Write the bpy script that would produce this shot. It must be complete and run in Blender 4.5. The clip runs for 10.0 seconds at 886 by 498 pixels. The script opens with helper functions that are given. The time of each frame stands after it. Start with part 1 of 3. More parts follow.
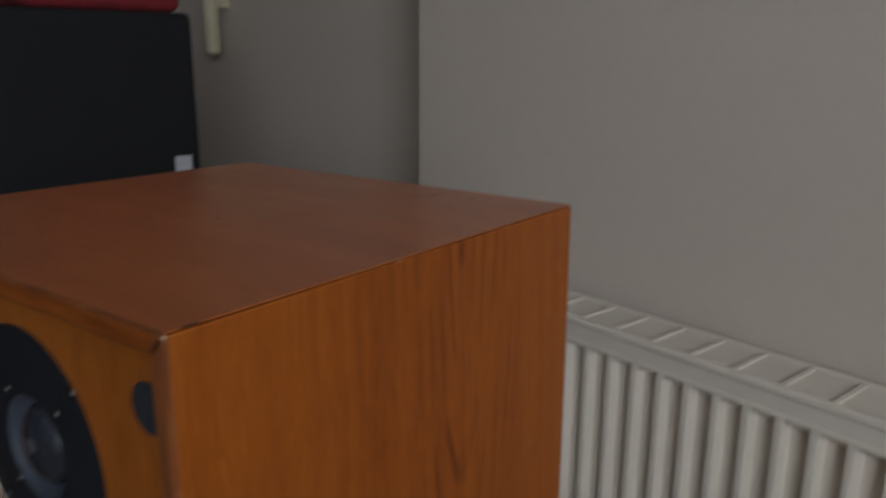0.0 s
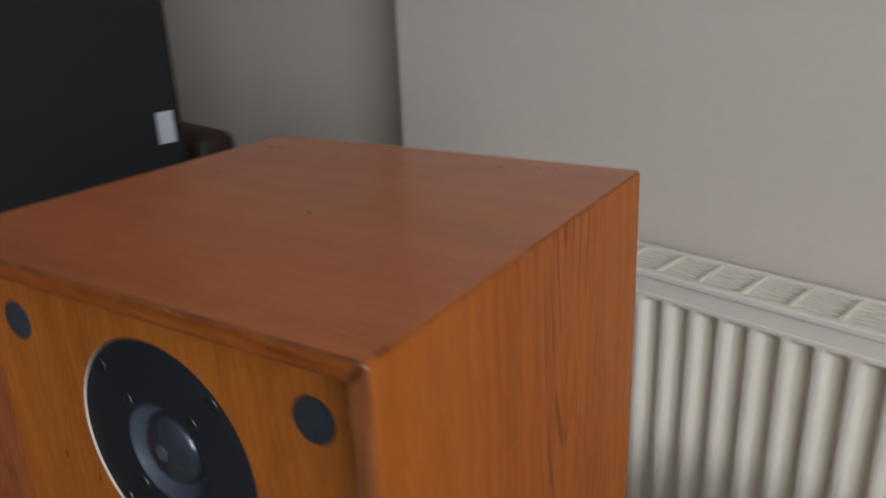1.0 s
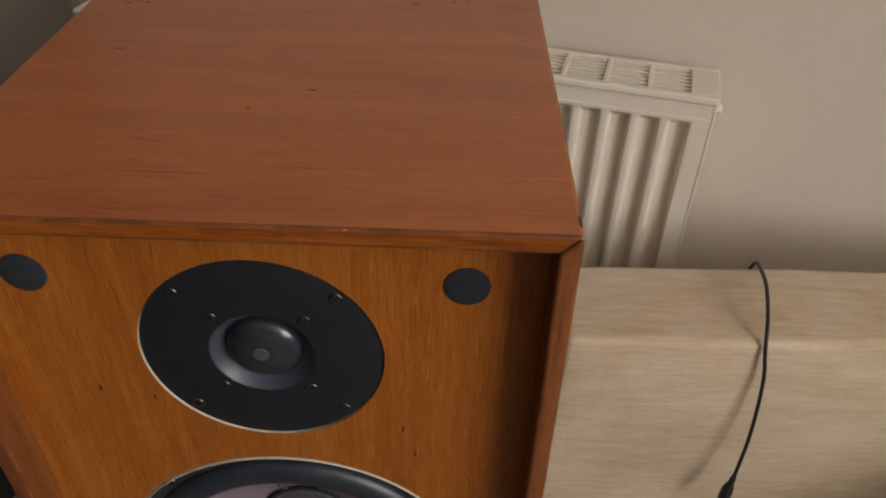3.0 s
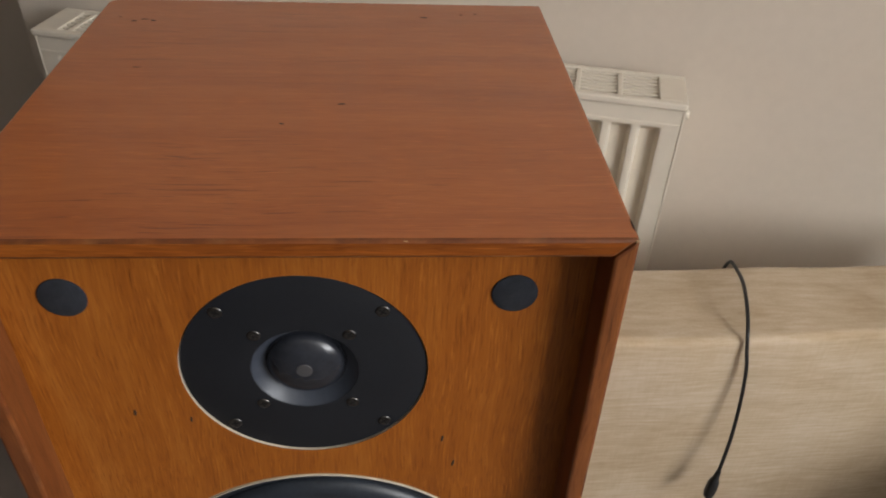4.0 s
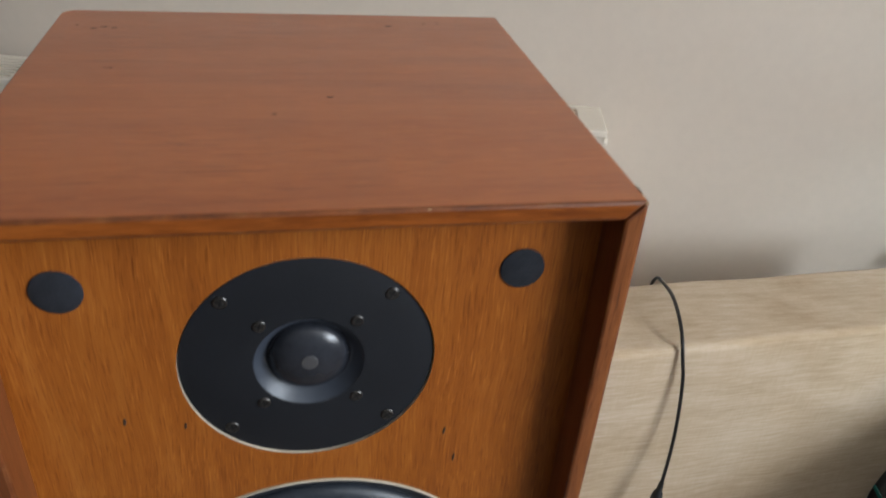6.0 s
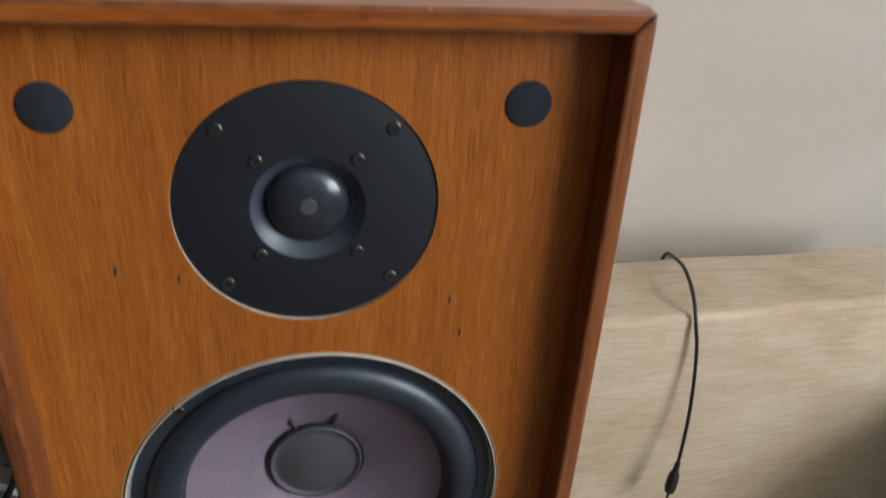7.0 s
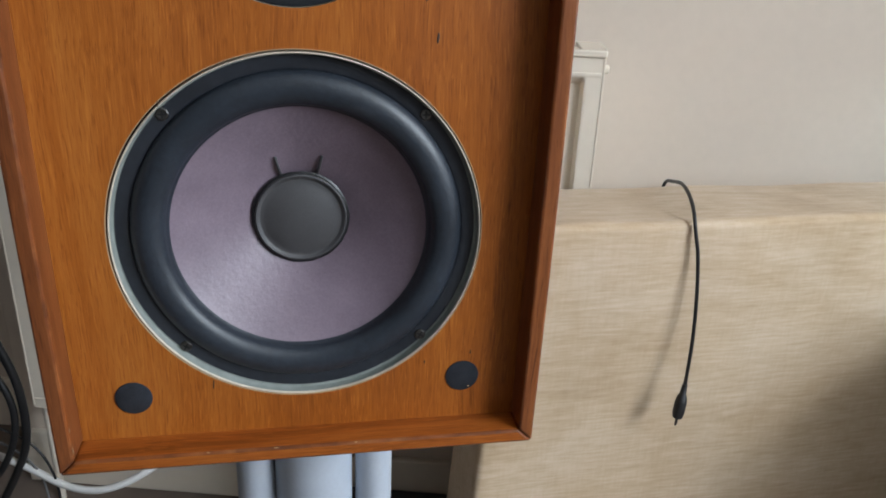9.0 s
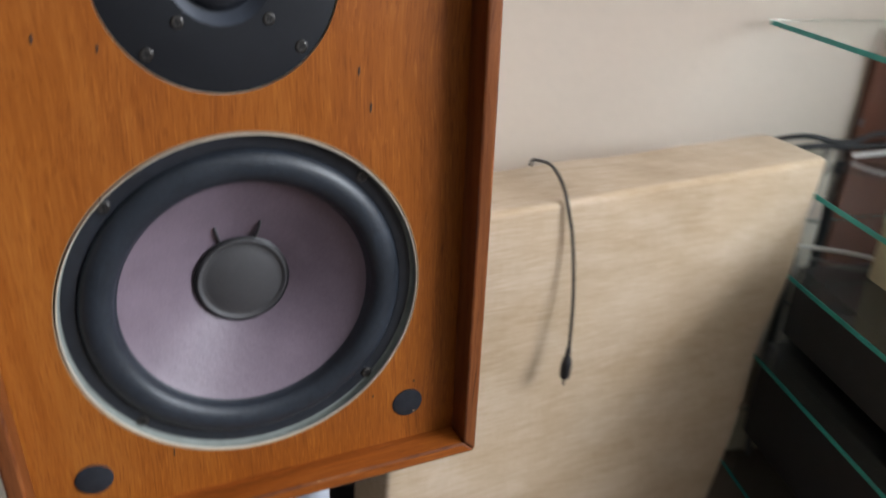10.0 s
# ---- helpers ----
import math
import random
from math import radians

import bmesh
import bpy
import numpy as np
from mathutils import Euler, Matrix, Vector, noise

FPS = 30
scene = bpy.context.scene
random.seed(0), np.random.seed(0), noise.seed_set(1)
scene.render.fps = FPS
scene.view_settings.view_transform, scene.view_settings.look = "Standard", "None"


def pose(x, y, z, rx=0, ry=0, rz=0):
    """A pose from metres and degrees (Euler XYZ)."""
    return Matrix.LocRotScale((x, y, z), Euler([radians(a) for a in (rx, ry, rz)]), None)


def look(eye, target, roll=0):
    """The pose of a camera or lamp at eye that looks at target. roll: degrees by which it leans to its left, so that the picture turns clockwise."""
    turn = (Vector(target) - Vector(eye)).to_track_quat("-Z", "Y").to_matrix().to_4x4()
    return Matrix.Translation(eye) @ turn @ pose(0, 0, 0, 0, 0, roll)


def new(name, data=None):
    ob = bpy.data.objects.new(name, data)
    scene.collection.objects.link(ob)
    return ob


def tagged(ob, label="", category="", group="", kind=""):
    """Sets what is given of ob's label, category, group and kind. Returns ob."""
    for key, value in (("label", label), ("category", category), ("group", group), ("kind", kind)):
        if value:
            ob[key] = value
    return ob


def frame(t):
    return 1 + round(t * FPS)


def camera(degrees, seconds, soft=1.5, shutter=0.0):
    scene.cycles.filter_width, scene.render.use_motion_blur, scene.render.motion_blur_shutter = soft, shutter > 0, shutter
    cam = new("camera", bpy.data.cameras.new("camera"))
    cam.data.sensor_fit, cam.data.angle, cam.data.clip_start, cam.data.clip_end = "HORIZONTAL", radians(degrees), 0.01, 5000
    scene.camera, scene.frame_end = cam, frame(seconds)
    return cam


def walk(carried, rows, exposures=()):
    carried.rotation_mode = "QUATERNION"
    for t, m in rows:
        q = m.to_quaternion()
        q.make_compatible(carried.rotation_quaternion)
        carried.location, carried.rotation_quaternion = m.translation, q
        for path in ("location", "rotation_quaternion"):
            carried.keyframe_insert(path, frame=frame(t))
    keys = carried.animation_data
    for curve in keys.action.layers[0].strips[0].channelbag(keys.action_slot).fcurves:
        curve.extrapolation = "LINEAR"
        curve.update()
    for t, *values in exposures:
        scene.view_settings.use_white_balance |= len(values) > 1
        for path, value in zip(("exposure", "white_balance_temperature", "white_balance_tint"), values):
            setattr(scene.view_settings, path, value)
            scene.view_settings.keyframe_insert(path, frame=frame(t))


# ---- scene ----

# ---------------------------------------------------------------- camera
PATH = [
    (0, (0.2125, -0.1335, 1.3575), (-0.937, 1.428, 0.868), 0.4),
    (0.5, (0.214, -0.15, 1.367), (-1.028, 1.276, 0.717), -0.8),
    (1, (0.149, -0.177, 1.393), (-0.866, 1.405, 0.708), -2.4),
    (1.5, (0.061, -0.275, 1.458), (-0.428, 1.517, 0.716), 0.3),
    (2, (0.037, -0.291, 1.458), (-0.18, 1.443, 0.484), 5.3),
    (2.5, (-0.003, -0.256, 1.453), (-0.117, 1.298, 0.198), 5.3),
    (2.7, (-0.028, -0.256, 1.462), (-0.101, 1.31, 0.219), 3.4),
    (3.8, (-0.091, -0.253, 1.462), (0.011, 1.324, 0.236), 2.4),
    (4, (-0.103, -0.259, 1.462), (0.025, 1.331, 0.255), 2.6),
    (4.5, (-0.142, -0.269, 1.461), (0.175, 1.315, 0.281), 3.0),
    (5, (-0.15, -0.273, 1.473), (0.268, 1.296, 0.305), 2.9),
    (5.2, (-0.145, -0.272, 1.474), (0.266, 1.314, 0.327), 3.7),
    (6.5, (-0.163, -0.29, 1.381), (0.232, 1.384, 0.359), 4.7),
    (7, (-0.157, -0.316, 1.334), (0.226, 1.397, 0.376), 3.8),
    (7.5, (-0.154, -0.342, 1.278), (0.221, 1.404, 0.379), 3.6),
    (8, (-0.151, -0.369, 1.234), (0.211, 1.413, 0.4), 3.6),
    (8.5, (-0.145, -0.394, 1.182), (0.21, 1.407, 0.388), 3.1),
    (9, (-0.146, -0.415, 1.149), (0.207, 1.397, 0.379), 2.6),
    (9.5, (-0.152, -0.421, 1.166), (0.308, 1.372, 0.406), 3.4),
    (9.8, (-0.179, -0.426, 1.188), (0.410, 1.309, 0.386), 2.7),
    (10, (-0.208, -0.402, 1.219), (0.521, 1.237, 0.336), 1.9),
]
EXPOSURES = [(0, -1.25, 6300, 14), (0.5, -0.92, 6250, 13), (1, -0.40, 6250, 13), (1.5, -0.27, 6300, 12), (2, -0.32, 6800, 15), (2.5, -0.60, 7650, 19), (4, -0.26, 7250, 16), (5, -0.15, 6500, 12), (6.5, -0.02, 6500, 12), (7.5, 0.0, 6350, 10), (8.5, 0.1, 6250, 10), (10, 0.2, 6600, 15)]
cam = camera(59.9, 10.0, soft=1.8, shutter=0.6)
walk(cam, [(t, look(e, g, r)) for t, e, g, r in PATH], EXPOSURES)

# ---------------------------------------------------------------- world and light
TURN = -14.0                      # the room's walls are turned by this against the loudspeaker
ROOM = pose(0, 0, 0, 0, 0, TURN)

world = bpy.data.worlds.new("world")
scene.world = world
world.use_nodes = True
wn = world.node_tree.nodes
sky = wn.new("ShaderNodeTexSky")
sky.sky_type, sky.sun_disc = "NISHITA", False
sky.sun_elevation, sky.sun_rotation = radians(40), radians(150)
wn["Background"].inputs[1].default_value = 0.1
world.node_tree.links.new(sky.outputs[0], wn["Background"].inputs[0])

sun = new("sun", bpy.data.lights.new("sun", "SUN"))
sun.data.energy, sun.data.angle, sun.data.color = 0.6, radians(12), (1, 0.95, 0.88)
sun.matrix_world = look((6, -7, 6), (1.5, -1.6, 1))

# daylight that falls through the window
WIN_N, WIN_Z, WIN_U = (-2.00, -0.25), (1.40, 2.50), 2.30
day = new("window_daylight", bpy.data.lights.new("window_daylight", "AREA"))
day.data.shape, day.data.size, day.data.size_y = "RECTANGLE", WIN_N[1] - WIN_N[0] - 0.1, WIN_Z[1] - WIN_Z[0] - 0.1
day.data.energy, day.data.color = 114, (0.82, 0.92, 1.0)
WIN_MID = ((WIN_N[0] + WIN_N[1]) / 2, (WIN_Z[0] + WIN_Z[1]) / 2)
day.matrix_world = ROOM @ look((WIN_U + 0.06, *WIN_MID), (0, *WIN_MID))


# ---------------------------------------------------------------- materials
def material(name, base=(0.5, 0.5, 0.5), rough=0.5, metal=0.0):
    m = bpy.data.materials.new(name)
    m.use_nodes = True
    b = m.node_tree.nodes["Principled BSDF"]
    b.inputs["Base Color"].default_value = (*base, 1)
    b.inputs["Roughness"].default_value = rough
    b.inputs["Metallic"].default_value = metal
    return m, m.node_tree.nodes, m.node_tree.links, b


def coords(n, l, scale, rot=(0, 0, 0)):
    tc, mp = n.new("ShaderNodeTexCoord"), n.new("ShaderNodeMapping")
    mp.inputs["Scale"].default_value = scale
    mp.inputs["Rotation"].default_value = rot
    l.new(tc.outputs["Object"], mp.inputs[0])
    return mp.outputs[0]


def noise_of(n, l, vec, scale, detail=4.0, rough=0.55, distort=0.0):
    t = n.new("ShaderNodeTexNoise")
    t.inputs["Scale"].default_value, t.inputs["Detail"].default_value = scale, detail
    t.inputs["Roughness"].default_value, t.inputs["Distortion"].default_value = rough, distort
    l.new(vec, t.inputs["Vector"])
    return t.outputs["Fac"]


def ramp(n, l, fac, stops):
    r = n.new("ShaderNodeValToRGB")
    els = r.color_ramp.elements
    while len(els) < len(stops):
        els.new(0.5)
    for e, (p, c) in zip(els, stops):
        e.position, e.color = p, (*c, 1) if len(c) == 3 else c
    l.new(fac, r.inputs[0])
    return r.outputs[0]


def mix(n, l, kind, fac, a, b):
    m = n.new("ShaderNodeMix")
    m.data_type, m.blend_type = "RGBA", kind
    if isinstance(fac, (int, float)):
        m.inputs[0].default_value = fac
    else:
        l.new(fac, m.inputs[0])
    for sock, v in ((m.inputs[6], a), (m.inputs[7], b)):
        if isinstance(v, tuple):
            sock.default_value = (*v, 1)
        else:
            l.new(v, sock)
    return m.outputs[2]


def maths(n, l, op, a, b=0.0, clamp=False):
    m = n.new("ShaderNodeMath")
    m.operation, m.use_clamp = op, clamp
    for sock, v in ((m.inputs[0], a), (m.inputs[1], b)):
        if isinstance(v, (int, float)):
            sock.default_value = v
        else:
            l.new(v, sock)
    return m.outputs[0]


def bump(n, l, b, height, strength, dist):
    k = n.new("ShaderNodeBump")
    k.inputs["Strength"].default_value, k.inputs["Distance"].default_value = strength, dist
    l.new(height, k.inputs["Height"])
    l.new(k.outputs[0], b.inputs["Normal"])


def veneer(name, axis, dark, mid, light, rough=0.4, figure=1.0, streak=0.6, pores=0.75, spread=0.15, flame=0.05):
    """Oiled teak veneer, the grain along one axis: broad figure, growth lines, fibres, short open pores and scattered dark streaks."""
    m, n, l, b = material(name, mid, rough)
    tc = n.new("ShaderNodeTexCoord")
    wob = n.new("ShaderNodeTexNoise")
    wob.inputs["Scale"].default_value, wob.inputs["Detail"].default_value = 9.0, 2.0
    l.new(tc.outputs["Object"], wob.inputs["Vector"])
    add = n.new("ShaderNodeVectorMath")
    add.operation = "MULTIPLY_ADD"
    l.new(wob.outputs["Color"], add.inputs[0])
    add.inputs[1].default_value = (0.010, 0.010, 0.010)
    l.new(tc.outputs["Object"], add.inputs[2])

    def along(across, length):
        mp = n.new("ShaderNodeMapping")
        sc = [across, across, across]
        sc[axis] = length
        mp.inputs["Scale"].default_value = sc
        l.new(add.outputs[0], mp.inputs[0])
        return mp.outputs[0]
    broad = noise_of(n, l, along(1, 0.12), 9 * figure, 3, 0.5, 0.4)
    rings = maths(n, l, "SINE", maths(n, l, "MULTIPLY", noise_of(n, l, along(1, 0.08), 7 * figure, 2, 0.4, 0.3), 90))
    fibre = noise_of(n, l, along(1, 0.035), 900, 4, 0.65)
    line = noise_of(n, l, along(1, 0.03), 260, 3, 0.6)
    tone = maths(n, l, "ADD", maths(n, l, "MULTIPLY", broad, 0.40), maths(n, l, "MULTIPLY", fibre, 0.36))
    tone = maths(n, l, "ADD", tone, maths(n, l, "MULTIPLY", line, 0.26))
    tone = maths(n, l, "ADD", tone, maths(n, l, "MULTIPLY", rings, flame))
    col = ramp(n, l, tone, [(0.51 - spread, dark), (0.51, mid), (0.51 + spread, light)])
    # scattered dark mineral streaks, in patches
    patch = ramp(n, l, noise_of(n, l, along(1, 0.5), 13, 2, 0.5), [(0.46, (0, 0, 0)), (0.60, (1, 1, 1))])
    st = ramp(n, l, noise_of(n, l, along(1, 0.022), 620, 2, 0.55), [(0.60, (0, 0, 0)), (0.69, (1, 1, 1))])
    col = mix(n, l, "MULTIPLY", maths(n, l, "MULTIPLY", maths(n, l, "MULTIPLY", patch, st), streak), col, (0.36, 0.26, 0.21))
    # open pores: short dark dashes, with pale ones between
    po = ramp(n, l, noise_of(n, l, along(1, 0.055), 1250, 2, 0.5), [(0.56, (1, 1, 1)), (0.68, (pores, pores * 0.9, pores * 0.8))])
    col = mix(n, l, "MULTIPLY", 1.0, col, po)
    pale = ramp(n, l, noise_of(n, l, along(1, 0.05), 1000, 2, 0.5), [(0.58, (0, 0, 0)), (0.72, (1, 1, 1))])
    col = mix(n, l, "MIX", maths(n, l, "MULTIPLY", pale, 0.45), col, tuple(min(1, c * 1.25) for c in light))
    ob = n.new("ShaderNodeObjectInfo")
    hsv = n.new("ShaderNodeHueSaturation")
    val = maths(n, l, "MULTIPLY_ADD", ob.outputs["Random"], 0.10)
    val.node.inputs[2].default_value = 0.95
    l.new(val, hsv.inputs["Value"])
    l.new(col, hsv.inputs["Color"])
    l.new(hsv.outputs[0], b.inputs["Base Color"])
    smear = noise_of(n, l, coords(n, l, (1, 1, 1)), 17, 4, 0.6)
    l.new(maths(n, l, "ADD", maths(n, l, "MULTIPLY", smear, 0.22), rough - 0.11), b.inputs["Roughness"])
    bump(n, l, b, maths(n, l, "ADD", fibre, po), 0.22, 0.0003)
    return m


teak_side = veneer("teak_side", 2, (0.165, 0.034, 0.003), (0.28, 0.066, 0.005), (0.36, 0.100, 0.010), 0.46, 1.0, 0.5, 0.84, 0.24, 0.04)
teak_top = veneer("teak_top", 0, (0.25, 0.054, 0.009), (0.37, 0.089, 0.014), (0.46, 0.125, 0.022), 0.40, 0.8, 0.6, 0.92, 0.21, 0.045)
teak_baffle = veneer("teak_baffle", 2, (0.203, 0.050, 0.006), (0.302, 0.085, 0.010), (0.400, 0.134, 0.022), 0.42, 0.8, 0.5, 0.74, 0.185, 0.035)
# redder edge wood, its colour darkened further for the shade inside the recess
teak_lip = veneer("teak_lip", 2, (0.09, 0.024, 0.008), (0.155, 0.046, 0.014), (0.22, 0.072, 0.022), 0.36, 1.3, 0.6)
teak_rail = veneer("teak_rail", 0, (0.15, 0.034, 0.005), (0.27, 0.070, 0.010), (0.36, 0.108, 0.019), 0.38, 1.3, 0.6)
for m, level in ((teak_side, 0.25), (teak_baffle, 0.35), (teak_rail, 0.3), (teak_lip, 0.35)):
    m.node_tree.nodes["Principled BSDF"].inputs["Specular IOR Level"].default_value = level
teak_top.node_tree.nodes["Principled BSDF"].inputs["Coat Weight"].default_value = 0.7
teak_top.node_tree.nodes["Principled BSDF"].inputs["Coat Roughness"].default_value = 0.22


def cathedral(m, y0, z1):
    """Nested dark growth lines, pointed downwards, in a flat-sawn board."""
    n, l = m.node_tree.nodes, m.node_tree.links
    b = n["Principled BSDF"]
    old = b.inputs["Base Color"].links[0].from_socket
    tc, sep = n.new("ShaderNodeTexCoord"), n.new("ShaderNodeSeparateXYZ")
    l.new(tc.outputs["Object"], sep.inputs[0])
    wander = noise_of(n, l, coords(n, l, (1, 1, 0.35)), 26, 3, 0.5)
    u = maths(n, l, "ADD", maths(n, l, "SUBTRACT", sep.outputs[1], y0), maths(n, l, "MULTIPLY", maths(n, l, "SUBTRACT", wander, 0.5), 0.014))
    d = maths(n, l, "MULTIPLY", maths(n, l, "SUBTRACT", z1, sep.outputs[2]), 0.15)
    rad = maths(n, l, "SQRT", maths(n, l, "ADD", maths(n, l, "MULTIPLY", u, u), maths(n, l, "MULTIPLY", d, d)))
    wave = maths(n, l, "SINE", maths(n, l, "MULTIPLY", rad, 2 * math.pi / 0.0088))
    lines = ramp(n, l, wave, [(0.55, (0, 0, 0)), (0.98, (1, 1, 1))])
    near = ramp(n, l, maths(n, l, "ABSOLUTE", u), [(0.02, (1, 1, 1)), (0.075, (0, 0, 0))])
    gaps = ramp(n, l, noise_of(n, l, coords(n, l, (1, 1, 0.25)), 60, 2, 0.5), [(0.40, (0, 0, 0)), (0.62, (1, 1, 1))])
    fac = maths(n, l, "MULTIPLY", maths(n, l, "MULTIPLY", lines, near), maths(n, l, "MULTIPLY", gaps, 0.75))
    l.new(mix(n, l, "MULTIPLY", fac, old, (0.30, 0.20, 0.18)), b.inputs["Base Color"])


cathedral(teak_side, 0.168, 0.448)


def worn_edge():
    """Teak edge whose finish is rubbed through in short pale runs."""
    m, n, l, b = material("teak_worn", (0.2, 0.06, 0.015), 0.42)
    c = coords(n, l, (1, 1, 1))
    f = ramp(n, l, noise_of(n, l, c, 55, 5, 0.65), [(0.50, (0, 0, 0)), (0.66, (1, 1, 1))])
    dark = ramp(n, l, noise_of(n, l, c, 38, 4, 0.6), [(0.36, (0.10, 0.026, 0.007)), (0.64, (0.22, 0.060, 0.013))])
    l.new(mix(n, l, "MIX", maths(n, l, "MULTIPLY", f, 0.24), dark, (0.38, 0.17, 0.06)), b.inputs["Base Color"])
    bump(n, l, b, noise_of(n, l, c, 300, 3), 0.4, 0.0004)
    return m


teak_worn = worn_edge()


def speckled(name, base, vary, scale, rough, rvary=0.1, metal=0.0, relief=0.0, relief_scale=400, big=None):
    """A plain surface with grain and larger unevenness."""
    m, n, l, b = material(name, base, rough, metal)
    c = coords(n, l, (1, 1, 1))
    fine, broad = noise_of(n, l, c, scale, 4), noise_of(n, l, c, big or scale / 14, 3)
    f = maths(n, l, "ADD", maths(n, l, "MULTIPLY", fine, 0.5), maths(n, l, "MULTIPLY", broad, 0.5))
    lo, hi = tuple(x * (1 - vary) for x in base), tuple(min(1, x * (1 + vary)) for x in base)
    l.new(ramp(n, l, f, [(0.3, lo), (0.7, hi)]), b.inputs["Base Color"])
    l.new(maths(n, l, "ADD", maths(n, l, "MULTIPLY", broad, 2 * rvary), rough - rvary), b.inputs["Roughness"])
    if relief:
        bump(n, l, b, noise_of(n, l, c, relief_scale, 3), 0.5, relief)
    return m


wall_paint = speckled("wall_paint", (0.725, 0.622, 0.518), 0.03, 60, 0.75, 0.08, relief=0.0003, relief_scale=160, big=1.7)
# kept dark on the unseen west and south walls, to cut bounced fill light
low_bounce_paint = speckled("low_bounce_paint", (0.15, 0.14, 0.13), 0.05, 60, 0.8, 0.05, big=1.5)
ceiling_paint = speckled("ceiling_paint", (0.82, 0.80, 0.77), 0.03, 50, 0.8)
gloss_white = speckled("gloss_white", (0.82, 0.735, 0.615), 0.04, 40, 0.3, 0.08, relief=0.0003, relief_scale=120, big=3)
carpet = speckled("carpet", (0.20, 0.155, 0.125), 0.35, 500, 0.95, 0.03, relief=0.004, relief_scale=700, big=5)
faceplate = speckled("faceplate", (0.009, 0.010, 0.013), 0.2, 900, 0.62, 0.06, relief=0.0002, relief_scale=1800, big=30)
faceplate.node_tree.nodes["Principled BSDF"].inputs["Specular IOR Level"].default_value = 0.3
cup_metal = speckled("cup_metal", (0.038, 0.045, 0.060), 0.15, 600, 0.42, 0.06, big=40)
dome_plastic = speckled("dome_plastic", (0.020, 0.022, 0.028), 0.3, 300, 0.24, 0.06, big=60)
rubber = speckled("rubber", (0.017, 0.022, 0.030), 0.4, 300, 0.44, 0.12, relief=0.0003, relief_scale=500, big=25)
frame_black = speckled("frame_black", (0.017, 0.020, 0.026), 0.3, 200, 0.38, 0.1, big=25)
cone_plastic = speckled("cone_plastic", (0.170, 0.130, 0.160), 0.20, 700, 0.44, 0.08, relief=0.0005, relief_scale=260, big=30)
cap_plastic = speckled("cap_plastic", (0.055, 0.053, 0.055), 0.18, 900, 0.55, 0.05, relief=0.0004, relief_scale=1500, big=40)
glue = speckled("glue", (0.012, 0.012, 0.013), 0.3, 500, 0.35, 0.1)
flange_grey = speckled("flange_grey", (0.20, 0.22, 0.205), 0.25, 120, 0.36, 0.12, big=14)
rim_cream = speckled("rim_cream", (0.56, 0.49, 0.39), 0.22, 160, 0.36, 0.1, big=24)
felt = speckled("felt", (0.013, 0.015, 0.021), 0.6, 1500, 0.95, 0.02, relief=0.001, relief_scale=2200, big=160)
steel = speckled("steel", (0.10, 0.095, 0.09), 0.3, 900, 0.35, 0.1, metal=1.0)
screw_black = speckled("screw_black", (0.11, 0.105, 0.10), 0.3, 900, 0.34, 0.1, metal=1.0)
# near-black colour for the shade in screw slots and the woofer's gap
slot_shade = material("slot_shade", (0.01, 0.01, 0.01), 0.6)[0]
chip_pale = speckled("chip_pale", (0.42, 0.27, 0.15), 0.2, 900, 0.7, 0.1)
fleck_dark = material("fleck_dark", (0.035, 0.016, 0.009), 0.7)[0]
stand_paint = speckled("stand_paint", (0.42, 0.46, 0.52), 0.06, 300, 0.38, 0.06, big=12)
black_plastic = speckled("black_plastic", (0.042, 0.043, 0.046), 0.3, 500, 0.45, 0.1)
black_cloth = speckled("black_cloth", (0.005, 0.005, 0.0055), 0.5, 900, 0.9, 0.05, relief=0.001, relief_scale=1400, big=12)
brown_leather = speckled("brown_leather", (0.035, 0.016, 0.011), 0.3, 200, 0.5, 0.1, relief=0.0008, relief_scale=350)
red_cloth = speckled("red_cloth", (0.20, 0.012, 0.016), 0.3, 300, 0.85, 0.05, relief=0.001, relief_scale=700)
cream_plastic = speckled("cream_plastic", (0.62, 0.54, 0.36), 0.08, 90, 0.5, 0.1)
label_paper = speckled("label_paper", (0.42, 0.42, 0.44), 0.1, 120, 0.6, 0.1)
cable_black = speckled("cable_black", (0.014, 0.014, 0.015), 0.3, 300, 0.42, 0.08)
cable_white = speckled("cable_white", (0.70, 0.69, 0.67), 0.06, 90, 0.45, 0.08)
cable_grey = speckled("cable_grey", (0.14, 0.135, 0.135), 0.1, 90, 0.5, 0.08)
teal_edge = speckled("teal_edge", (0.02, 0.34, 0.30), 0.25, 60, 0.38, 0.06)
cabinet_wood = veneer("cabinet_wood", 2, (0.07, 0.020, 0.008), (0.12, 0.034, 0.012), (0.16, 0.050, 0.018), 0.5, 0.6, 0.4, 0.9, 0.25)
copper = material("copper", (0.6, 0.32, 0.24), 0.35, 1.0)[0]

glass = bpy.data.materials.new("glass")
glass.use_nodes = True
gb = glass.node_tree.nodes["Principled BSDF"]
gb.inputs["Base Color"].default_value, gb.inputs["Roughness"].default_value = (0.90, 0.97, 0.95, 1), 0.02
gb.inputs["Transmission Weight"].default_value, gb.inputs["IOR"].default_value = 1.0, 1.45


